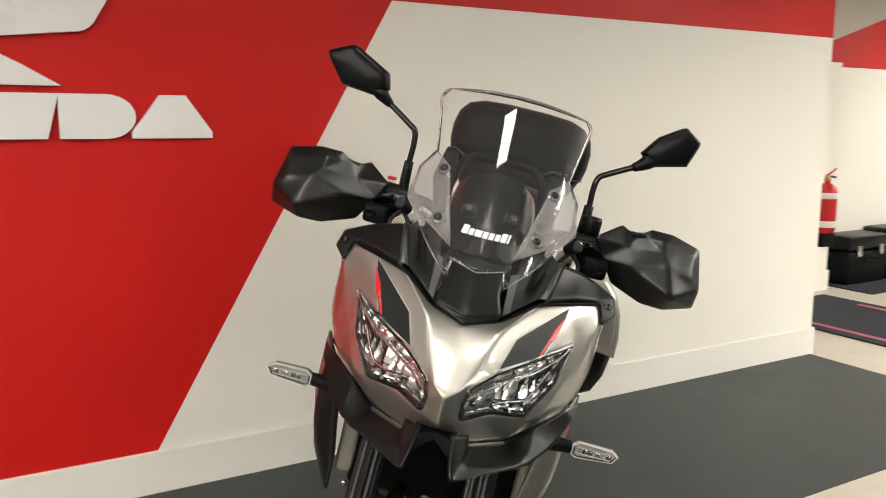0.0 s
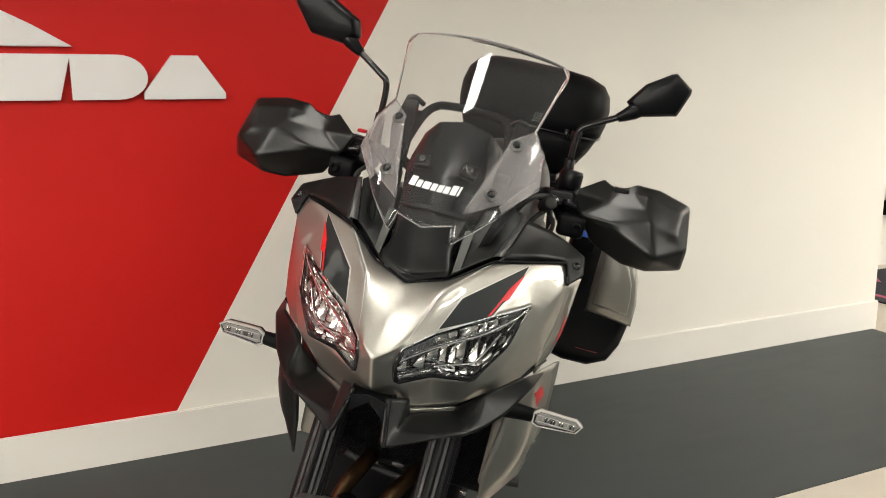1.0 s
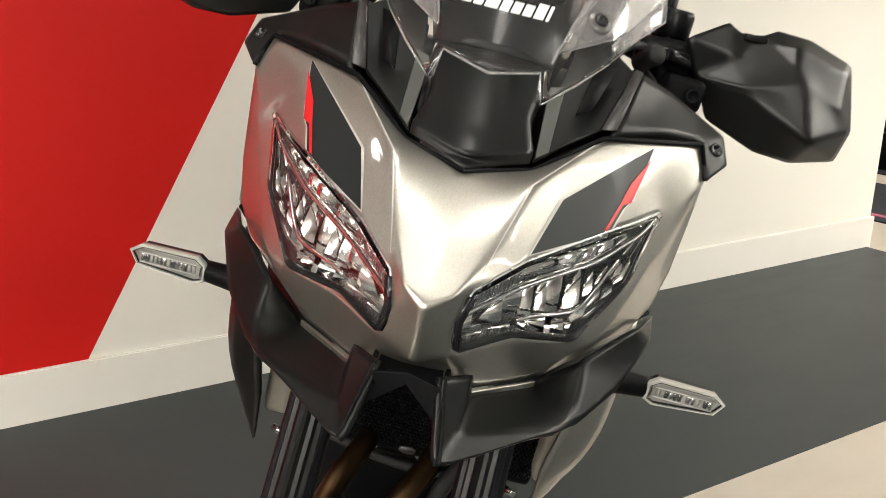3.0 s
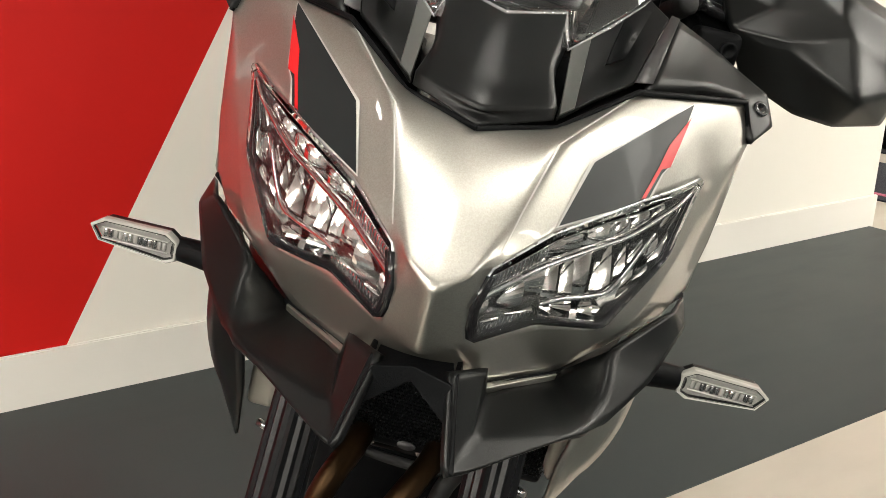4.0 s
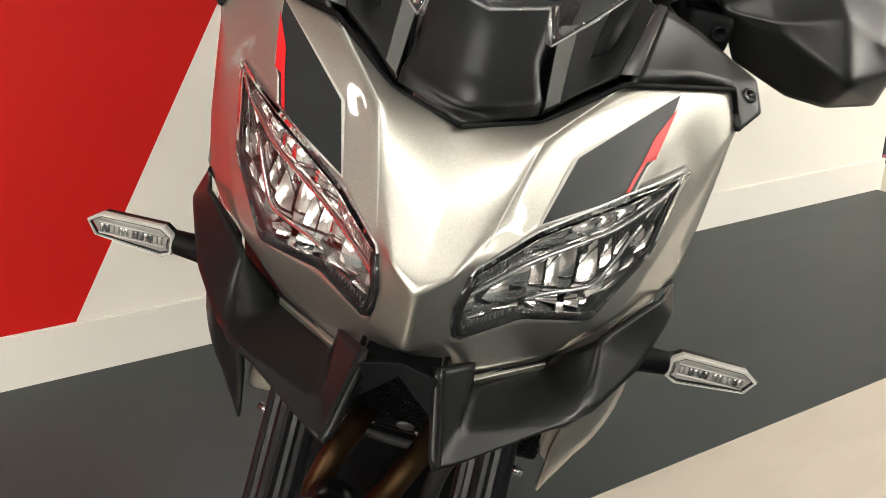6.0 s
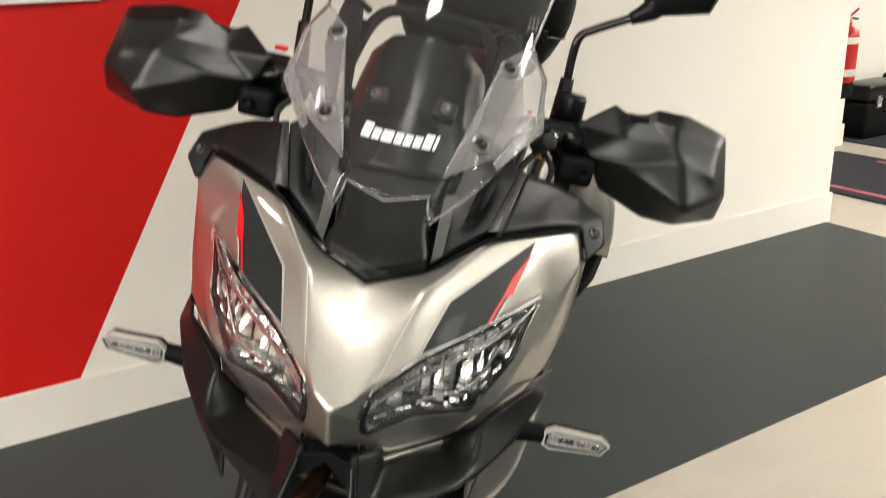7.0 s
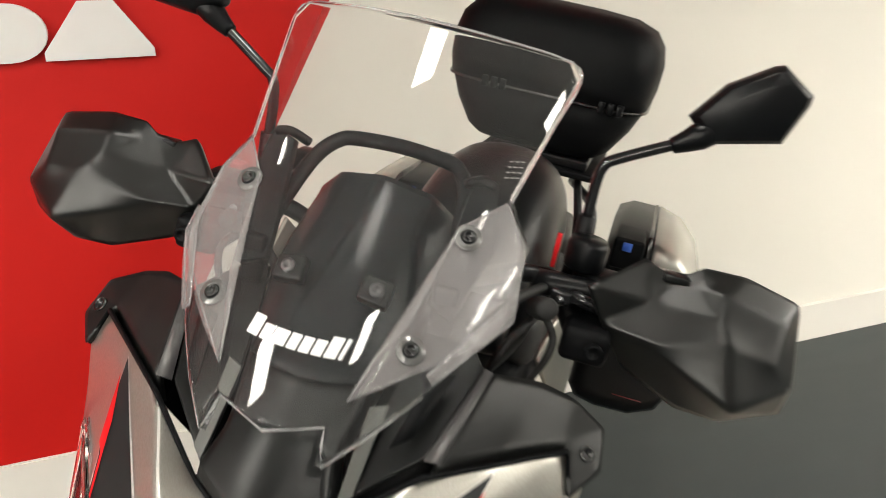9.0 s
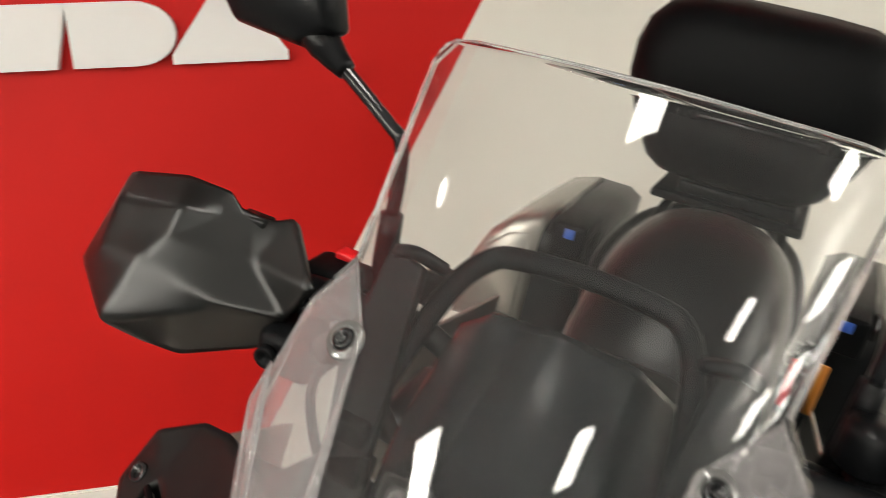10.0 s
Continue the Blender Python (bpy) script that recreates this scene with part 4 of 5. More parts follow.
V = [(-0.031, 0.027, 0.899), (0, 0.034, 0.903), (0.031, 0.027, 0.899), (-0.029, 0.085, 0.900), (0, 0.085, 0.903), (0.029, 0.085, 0.900), (-0.042, -0.003, 0.847), (0.042, -0.003, 0.847), (-0.031, 0.024, 0.868), (0.031, 0.024, 0.868), (0, 0.033, 0.891)]
shell("beak_bridge", V, [(0, 1, 4, 3), (1, 2, 5, 4), (0, 6, 8), (0, 8, 10, 1), (1, 10, 9, 2), (2, 9, 7)], BLACK_MATT, bike, "black bridge between the beak wings", thick=0.004, bevel=0.0012, inside=(0, 0.10, 0.80))

# side fairings with red flashes
for s in (1, -1):
    V = [(s * x, y, z) for x, y, z in (
        (0.262, 0.319, 1.090), (0.256, 0.303, 1.045), (0.248, 0.283, 0.993), (0.240, 0.258, 0.948),
        (0.285, 0.420, 1.085), (0.283, 0.386, 1.024), (0.275, 0.348, 0.970), (0.243, 0.300, 0.912),
        (0.285, 0.560, 1.020), (0.285, 0.540, 0.960), (0.275, 0.520, 0.910))]
    side = shell("side_fairing", V, [(0, 4, 5, 1), (1, 5, 6, 2), (2, 6, 7, 3), (4, 8, 9, 5), (5, 9, 10, 6), (6, 10, 7)], SILVER, bike, "champagne metallic side fairing with red flash", thick=0.004, sub=2, sharp=[(1, 5), (2, 6)], crease=0.6, inside=(0, 0.4, 1.0))
    decal("red_flash", [(s * x, y, z) for x, y, z in ((0.262, 0.330, 0.962), (0.280, 0.352, 1.016), (0.286, 0.362, 1.020), (0.290, 0.372, 1.000), (0.284, 0.376, 0.974))], DECAL_RED, "red flash", side, 0.0008, side)
    # tall shroud beside the radiator
    V = [(s * x, y, z) for x, y, z in (
        (0.245, 0.325, 0.905), (0.262, 0.360, 0.830), (0.262, 0.375, 0.720), (0.235, 0.380, 0.620), (0.203, 0.395, 0.560),
        (0.215, 0.320, 0.850), (0.205, 0.340, 0.740), (0.195, 0.350, 0.660),
        (0.292, 0.520, 0.880), (0.295, 0.520, 0.740), (0.270, 0.520, 0.600))]
    shroud = shell("side_shroud", V, [(0, 1, 5), (1, 2, 6, 5), (2, 3, 7, 6), (3, 4, 7), (0, 8, 1), (1, 8, 9, 2), (2, 9, 10, 3), (3, 10, 4)], SILVER if s > 0 else GREY_PLASTIC, bike, "side shroud beside the radiator", thick=0.004, sub=2, sharp=[(0, 1), (1, 2), (2, 3)], crease=0.5, inside=(0, 0.5, 0.7))
    part("inner_tank", round_box(-0.196 if s < 0 else 0.190, -0.158 if s < 0 else 0.222, 0.38, 0.42, 0.62, 0.80, 0.01), BEIGE_PLASTIC, bike, "dull beige overflow bottle")
    part("shroud_bolt", turned([(0.005, -0.008), (0.005, 0.008)], 10, Matrix.Translation((s * 0.166, 0.372, 0.603)) @ pose(0, 0, 0, 90, 0, 60)), STEEL, bike)
    decal("red_flash", [(s * x, y - 0.004, z) for x, y, z in ((0.258, 0.348, 0.860), (0.275, 0.392, 0.862), (0.285, 0.425, 0.832), (0.268, 0.378, 0.822))], DECAL_RED, "red flash", shroud, 0.0008, shroud)


def indicator(s):
    """Slim six-sided lamp: dark back, pale frame, ribbed insert and clear cover."""
    stem = part("indicator", tube([(s * 0.188, 0.222, 0.862), (s * 0.225, 0.240, 0.859), (s * 0.262, 0.249, 0.857)], [0.0155, 0.0145, 0.0125], 12, 4), BLACK_MATT, bike, "clear-lens turn indicator on black rubber stem")
    O = Vector((s * 0.258, 0.240, 0.858))
    pts = [(0.000, -0.011), (0.000, 0.009), (0.011, 0.0175), (0.077, 0.016), (0.090, 0.0065), (0.081, -0.009), (0.010, -0.016)]
    c = (0.043, 0.0015)
    scaled = lambda k, q: [(s * (c[0] + (x - c[0]) * k), c[1] + (z - c[1]) * q) for x, z in pts]
    at = lambda dy: Matrix.Translation(O + Vector((0, dy, 0)))
    part("housing", slab(scaled(0.97, 0.93), 0.011, at(0.003), 0.002), BLACK, stem, "dark indicator housing", False)
    n = len(pts)

    def ring(name, rows, mat, label):
        bm = bmesh.new()
        rings = [[bm.verts.new((O.x + x, O.y + dy, O.z + z)) for x, z in scaled(k, q)] for k, q, dy in rows]
        for p, q in zip(rings, rings[1:]):
            for i in range(n):
                bm.faces.new((p[i], p[(i + 1) % n], q[(i + 1) % n], q[i]))
        part(name, bm, mat, stem, label, False)

    ring("frame", ((1.0, 1.0, 0.004), (1.0, 1.0, -0.002), (0.98, 0.94, -0.0045), (0.93, 0.80, -0.0045), (0.925, 0.785, -0.001)), LAMP_FRAME, "pale clear-edged frame")
    ring("frame_line", ((0.927, 0.79, -0.0035), (0.91, 0.745, -0.0040), (0.90, 0.725, -0.001)), BLACK, "thin dark line inside the frame")
    part("reflector", slab(scaled(0.91, 0.74), 0.004, at(0.0005), 0.0), LAMP_INSERT, stem, "", False)
    r = random.Random(9)
    for k in range(13):
        x = 0.012 + 0.0050 * k
        h = r.uniform(0.0042, 0.0050)
        bm = round_box(min(s * x, s * (x + 0.0044)), max(s * x, s * (x + 0.0044)), -0.0020, 0.0010, 0.0005 - h, 0.0005 + h, 0.0009, 1)
        bmesh.ops.transform(bm, matrix=at(0.0), verts=bm.verts)
        part("lens_rib", bm, r.choice((DARK_CHROME, LAMP_INSERT, LAMP_INSERT, REFLECTOR)), stem)
    for z in (0.0065, -0.0050):
        bm = tube([(s * 0.010, -0.0015, z), (s * 0.078, -0.0015, z - 0.0008)], 0.0008, 8, 0)
        bmesh.ops.transform(bm, matrix=at(0.0), verts=bm.verts)
        part("lens_line", bm, LAMP_FRAME, stem)
    lens = part("lens", slab(scaled(0.92, 0.77), 0.0020, at(-0.0070), 0.0006), LENS, stem, "clear indicator lens", False)
    lens.visible_shadow = False


for s in (1, -1):
    indicator(s)


# bars, hand guards and mirrors
part("handlebar", tube([(-0.42, 0.560, 1.180), (-0.30, 0.535, 1.200), (-0.16, 0.520, 1.215), (-0.08, 0.520, 1.185), (0, 0.520, 1.180), (0.08, 0.520, 1.185), (0.16, 0.520, 1.215), (0.30, 0.535, 1.200), (0.42, 0.560, 1.180)], 0.011, 12, 6), BLACK, bike, "black tubular handlebar")
part("fork_yoke", round_box(-0.15, 0.15, 0.46, 0.56, 1.12, 1.16, 0.015), BLACK, bike, "black fork yoke")
GUARD = [
    (0.226, 0.464, 1.240), (0.281, 0.517, 1.271), (0.302, 0.515, 1.261), (0.329, 0.508, 1.267), (0.346, 0.513, 1.277), (0.393, 0.515, 1.277),
    (0.459, 0.517, 1.260), (0.469, 0.466, 1.180), (0.471, 0.488, 1.136), (0.370, 0.480, 1.263), (0.370, 0.463, 1.238), (0.386, 0.449, 1.220),
    (0.440, 0.456, 1.203), (0.314, 0.451, 1.199), (0.250, 0.472, 1.198), (0.286, 0.464, 1.188), (0.320, 0.452, 1.188), (0.404, 0.420, 1.156),
    (0.402, 0.462, 1.121), (0.284, 0.490, 1.146), (0.446, 0.484, 1.246), (0.298, 0.486, 1.232), (0.342, 0.494, 1.258), (0.352, 0.464, 1.123),
]
GUARD_FACES = [
    (0, 1, 21), (1, 2, 3, 21), (3, 22, 21), (3, 4, 22), (4, 5, 9, 22), (9, 10, 22), (10, 21, 22), (10, 11, 13, 21), (0, 21, 14), (14, 21, 13), (14, 13, 16, 15),
    (9, 5, 6, 20), (9, 20, 12, 11, 10), (6, 7, 12, 20), (11, 12, 7, 17), (13, 11, 17, 16), (16, 17, 18, 23), (15, 16, 23, 19), (14, 15, 19), (17, 7, 8), (17, 8, 18),
]


def hand_guard(s):
    sway = lambda x: max(0.0, (x - 0.28) / 0.18) * (0.5 if s > 0 else -0.5)
    V = [(s * x, y + (0.045 if s > 0 else 0.020) * sway(x), z - 0.008 * sway(x)) for x, y, z in GUARD]
    g = shell("hand_guard", V, GUARD_FACES, GUARD_BLACK, bike, "satin black faceted hand guard", thick=0.009, sub=3, sharp="all", crease=0.90, inside=(s * 0.35, 0.7, 1.2))
    part("guard_clip", round_box(min(s * 0.303, s * 0.333), max(s * 0.303, s * 0.333), 0.503, 0.522, 1.254, 1.263, 0.002), GREY_PLASTIC, g)
    bm = round_box(min(s * 0.212, s * 0.266), max(s * 0.212, s * 0.266), 0.452, 0.53, 1.150, 1.192, 0.009)
    k = part("guard_mount", bm, BLACK_MATT, g, "black bracket with bolt")
    part("bolt", turned([(0.010, 0), (0.010, 0.006), (0.006, 0.006), (0.005, 0.003)], 14, Matrix.Translation((s * 0.250, 0.449, 1.172)) @ pose(0, 0, 0, 90, 0, 0)), BLACK_MATT, k)
    part("mount_arm", tube([(s * 0.23, 0.49, 1.165), (s * 0.20, 0.515, 1.20), (s * 0.165, 0.52, 1.212)], 0.014, 10, 4), BLACK_MATT, g)
    part("grip", tube([(s * 0.27, 0.532, 1.203), (s * 0.42, 0.560, 1.180)], 0.017, 12, 2), RUBBER, bike, "black rubber grip")
    part("switch_housing", round_box(min(s * 0.205, s * 0.27), max(s * 0.205, s * 0.27), 0.505, 0.56, 1.185, 1.235, 0.012), BLACK_MATT, bike, "black switch housing")
    part("lever_perch", tube([(s * 0.17, 0.50, 1.215), (s * 0.24, 0.50, 1.222), (s * 0.28, 0.495, 1.215)], [0.016, 0.012, 0.008], 10, 4), BLACK, bike)
    part("lever", tube([(s * 0.21, 0.485, 1.215), (s * 0.30, 0.490, 1.200), (s * 0.40, 0.520, 1.180)], [0.009, 0.007, 0.006], 10, 5), GLOSS_BLACK, bike, "black lever behind the guard")
    part("hose", tube([(s * 0.18, 0.49, 1.215), (s * 0.15, 0.43, 1.21), (s * 0.12, 0.44, 1.16), (s * 0.09, 0.47, 1.05)], 0.006, 8, 6), RUBBER, bike, "black hose")
    part("hose", tube([(s * 0.20, 0.50, 1.200), (s * 0.165, 0.45, 1.17), (s * 0.14, 0.44, 1.11), (s * 0.11, 0.47, 1.0)], 0.005, 8, 6), RUBBER, bike, "black hose")


for s in (1, -1):
    hand_guard(s)
    m = Matrix.Translation((s * 0.178, 0.470, 1.196)) @ pose(0, 0, 0, 60, s * 40, 0)
    part("cable_boot", turned([(r, 0.006 * k) for k in range(8) for r in ((0.010,) if k % 2 else (0.0135,))], 16, m), RUBBER, bike, "ribbed rubber cable boot")
    part("cable", tube([(s * 0.185, 0.480, 1.190), (s * 0.205, 0.455, 1.165), (s * 0.190, 0.440, 1.120), (s * 0.150, 0.430, 1.060)], 0.0045, 8, 6), RUBBER, bike, "black cable")
    part("cable_clamp", round_box(s * 0.20 - 0.012, s * 0.20 + 0.012, 0.470, 0.492, 1.205, 1.222, 0.003), GLOSS_BLACK, bike, "black clamp")
    part("clamp_bolt", turned([(0.0045, 0), (0.0045, 0.004)], 10, Matrix.Translation((s * 0.20, 0.4695, 1.2135)) @ pose(0, 0, 0, 90, 0, 0)), STEEL, bike)
part("reservoir", turned([(0.022, 0), (0.024, 0.004), (0.024, 0.030), (0.021, 0.036)], 18, pose(0.215, 0.53, 1.235)), BLACK, bike, "black fluid reservoir")
part("kill_switch", round_box(-0.240, -0.222, 0.525, 0.543, 1.243, 1.250, 0.002), DECAL_RED, bike, "red switch")


OUT_R = [(0.283, 1.428), (0.312, 1.470), (0.356, 1.500), (0.365, 1.503), (0.401, 1.479), (0.401, 1.469), (0.386, 1.422), (0.310, 1.403)]
OUT_L = [(0.283, 1.431), (0.292, 1.466), (0.376, 1.509), (0.388, 1.507), (0.437, 1.484), (0.432, 1.471), (0.390, 1.418), (0.315, 1.411)]


def mirror(s):
    y = 0.555
    lift = 0.008 if s < 0 else 0.0
    stem = part("mirror", tube([(s * 0.203, y, 1.205), (s * 0.205, y, 1.250), (s * 0.205, y, 1.290)], [0.0125, 0.0115, 0.0105], 14, 2), BLACK, bike, "black mirror on bent stem")
    part("stem", tube([(s * 0.205, y, 1.288), (s * 0.204, y, 1.330), (s * 0.208, y, 1.353 + lift / 2), (s * 0.224, y + 0.001, 1.366 + lift / 2), (s * 0.285, y + lift, 1.400 + lift)], 0.0066, 12, 6), GLOSS_BLACK, stem)
    part("joint", tube([(s * 0.274, y + lift, 1.393 + lift), (s * 0.288, y + lift, 1.402 + lift), (s * 0.300, y + lift, 1.411 + lift), (s * 0.315, y + 0.006, 1.419 + lift)], [0.009, 0.0125, 0.016, 0.014], 14, 3), BLACK, stem, "ball joint cover")
    out = OUT_L if s < 0 else OUT_R
    c = (sum(x for x, z in out) / 8, sum(z for x, z in out) / 8)
    bm = bmesh.new()
    rings = []
    for y, k in ((0.580, 0.97), (0.570, 1.0), (0.556, 0.985), (0.546, 0.86), (0.541, 0.5)):
        rings.append([bm.verts.new((s * (c[0] + (x - c[0]) * k), y, c[1] + (z - c[1]) * k)) for x, z in out])
    for a, b in zip(rings, rings[1:]):
        for i in range(8):
            bm.faces.new((a[i], a[(i + 1) % 8], b[(i + 1) % 8], b[i]))
    bm.faces.new(rings[0])
    bm.faces.new(rings[-1])
    head = part("head", bm, BLACK, stem, "satin black mirror shell")
    b = head.modifiers.new("bevel", "BEVEL")
    b.width, b.segments, b.limit_method, b.angle_limit = 0.004, 3, "ANGLE", 0.4
    bm = bmesh.new()
    bm.faces.new([bm.verts.new((s * (c[0] + (x - c[0]) * 0.93), 0.5805, c[1] + (z - c[1]) * 0.93)) for x, z in out])
    part("glass", bm, MIRROR, stem, "mirror glass", False)


for s in (1, -1):
    mirror(s)

# fork, wheel and what shows between the legs
fork = lambda z: 0.305 + (z - 0.76) * 0.466
for s in (1, -1):
    leg = part("fork_leg", tube([(s * 0.112, fork(1.10), 1.10), (s * 0.112, fork(0.62), 0.62)], 0.0215, 20, 1), STEEL, bike, "steel fork tube with black fluted cover")
    bm = bmesh.new()
    n = 36
    prof = []
    for z in (0.90, 0.56):
        prof.append([bm.verts.new((s * 0.112 + (0.0285 + 0.0025 * (i % 2)) * math.cos(2 * math.pi * i / n), fork(z) + (0.0285 + 0.0025 * (i % 2)) * math.sin(2 * math.pi * i / n), z)) for i in range(n)])
    for i in range(n):
        bm.faces.new((prof[0][i], prof[0][(i + 1) % n], prof[1][(i + 1) % n], prof[1][i]))
    part("fork_cover", bm, BLACK, leg, "gloss black fork tube", False)
    part("slider", tube([(s * 0.112, fork(0.56), 0.56), (s * 0.112, fork(0.29), 0.29)], [0.029, 0.026], 20, 1), GLOSS_BLACK, leg, "black lower fork leg")
    part("caliper", round_box(min(s * 0.07, s * 0.12), max(s * 0.07, s * 0.12), fork(0.40) + 0.02, fork(0.40) + 0.09, 0.36, 0.47, 0.012), GLOSS_BLACK, bike, "black brake caliper")


def wheel(y, r, w, name):
    m = Matrix.Translation((-0.04 if y < 0.5 else 0, y, r)) @ pose(0, 0, 0, 0, 90, 0)
    tyre = [(r - 0.11, -w * 0.42), (r - 0.06, -w * 0.5), (r - 0.022, -w * 0.44), (r - 0.006, -w * 0.22), (r, 0), (r - 0.006, w * 0.22), (r - 0.022, w * 0.44), (r - 0.06, w * 0.5), (r - 0.11, w * 0.42)]
    n = 48
    bm = bmesh.new()
    rings = [[bm.verts.new((a * math.cos(2 * math.pi * i / n), a * math.sin(2 * math.pi * i / n), b)) for i in range(n)] for a, b in tyre]
    for a, b in zip(rings, rings[1:] + rings[:1]):
        for i in range(n):
            bm.faces.new((a[i], a[(i + 1) % n], b[(i + 1) % n], b[i]))
    bmesh.ops.transform(bm, matrix=m, verts=bm.verts)
    wh = part(name, bm, RUBBER, bike, "black road tyre on cast wheel")
    bm = bmesh.new()
    for k in range(5):
        box(bm, -0.02, 0.02, 0.03, r - 0.10, -0.012, 0.012, pose(0, 0, 0, 0, 0, 72 * k))
    turned([(0.045, -0.05), (0.045, 0.05)], 20, None, bm)
    bmesh.ops.transform(bm, matrix=m, verts=bm.verts)
    part("rim", bm, GLOSS_BLACK, wh, "gloss black cast spokes", False)


wheel(0.085, 0.30, 0.12, "front_wheel")
wheel(1.50, 0.31, 0.16, "rear_wheel")
bm = bmesh.new()
pr = []
for i in range(15):
    a = radians(-20 + i * 13)
    pr.append([bm.verts.new((x - 0.062, 0.085 - 0.33 * math.cos(a) * (1 - 0.25 * abs(x)), 0.30 + (0.326 - 1.5 * x * x) * math.sin(a))) for x in (-0.056, -0.036, 0, 0.036, 0.056)])
for a, b in zip(pr, pr[1:]):
    for j in range(4):
        bm.faces.new((a[j], a[j + 1], b[j + 1], b[j]))
fend = part("mudguard", bm, SILVER, bike, "champagne metallic front mudguard")
m = fend.modifiers.new("thick", "SOLIDIFY")
m.thickness = 0.003

rad = part("radiator", round_box(-0.17, 0.205, 0.46, 0.50, 0.56, 0.86, 0.01), BLACK_MATT, bike, "black radiator behind a honeycomb guard")


def radiator_guard():
    """Honeycomb mesh of open cells."""
    bm = bmesh.new()
    a = 0.0036
    for i in range(-27, 33):
        for j in range(0, 50):
            cx, cz = i * a * 1.732 + (a * 0.866 if j % 2 else 0), 0.58 + j * a * 1.5
            o = [(cx + a * 0.96 * math.sin(radians(60 * k)), cz + a * 0.96 * math.cos(radians(60 * k))) for k in range(6)]
            q = [(cx + a * 0.72 * math.sin(radians(60 * k)), cz + a * 0.72 * math.cos(radians(60 * k))) for k in range(6)]
            vo, vq = [bm.verts.new((x, 0.455, z)) for x, z in o], [bm.verts.new((x, 0.4535, z)) for x, z in q]
            for k in range(6):
                bm.faces.new((vo[k], vo[(k + 1) % 6], vq[(k + 1) % 6], vq[k]))
    g = part("guard_mesh", bm, GREY_PLASTIC, rad, "dark grey honeycomb mesh guard", False)
    tagged(g, kind="stuff")
    part("guard_plate", turned([(0.013, 0), (0.013, 0.002)], 20, Matrix.Translation((0.015, 0.452, 0.576)) @ pose(0, 0, 0, 90, 0, 0) @ Matrix.Diagonal((1, 0.5, 1, 1))), STRIP_GREY, rad, "small oval metal plate")


radiator_guard()
for line in (
    [(-0.045, 0.52, 0.572), (-0.050, 0.44, 0.572), (-0.074, 0.385, 0.530), (-0.085, 0.385, 0.45), (-0.06, 0.45, 0.28), (-0.03, 0.60, 0.20)],
    [(0.062, 0.52, 0.575), (0.052, 0.44, 0.570), (0.020, 0.390, 0.525), (-0.008, 0.385, 0.45), (0.01, 0.45, 0.28), (0.02, 0.60, 0.20)],
):
    pipe = part("exhaust_header", tube(line, 0.0175, 18, 8), HEADER_PIPE, bike, "heat-tinted exhaust header pipe")
    x, y, z = line[1]
    part("flange", turned([(0.027, -0.004), (0.027, 0.004)], 18, Matrix.Translation((x, y + 0.035, z + 0.001)) @ pose(0, 0, 0, 90, 0, 0)), STEEL, pipe, "dull steel flange")
part("coolant_hose", tube([(0.10, 0.45, 0.575), (0.075, 0.42, 0.540), (0.070, 0.42, 0.46), (0.09, 0.46, 0.36)], 0.013, 12, 6), RUBBER, bike, "black coolant hose")
part("wiring_loom", tube([(-0.10, 0.44, 0.575), (-0.02, 0.435, 0.562), (0.06, 0.44, 0.556), (0.12, 0.445, 0.560)], 0.007, 8, 6), RUBBER, bike, "black taped wiring loom")
part("engine_block", round_box(-0.16, 0.16, 0.50, 0.98, 0.25, 0.62, 0.03), BLACK_MATT, bike, "black engine block")
part("horn", turned([(0.030, 0), (0.034, 0.010), (0.020, 0.022)], 20, Matrix.Translation((-0.055, 0.36, 0.50)) @ pose(0, 0, 0, 80, 0, 0)), BLACK, bike, "black horn")
part("brake_hose", tube([(-0.10, 0.25, 0.47), (-0.04, 0.20, 0.50), (0.04, 0.20, 0.50), (0.10, 0.25, 0.47)], 0.006, 8, 6), RUBBER, bike, "black brake hose")
part("crossover_bar", tube([(-0.13, 0.50, 0.545), (0.13, 0.50, 0.545)], 0.011, 10, 1), BLACK, bike)
part("foot_peg", tube([(0.18, 0.92, 0.36), (0.29, 0.93, 0.37)], 0.013, 10, 1), RUBBER, bike, "black rubber foot peg")
part("side_stand", tube([(0.12, 0.78, 0.24), (0.19, 0.86, 0.10), (0.235, 0.90, 0.06)], 0.012, 10, 2), GLOSS_BLACK, bike, "black side stand")

# tank, seat, frame

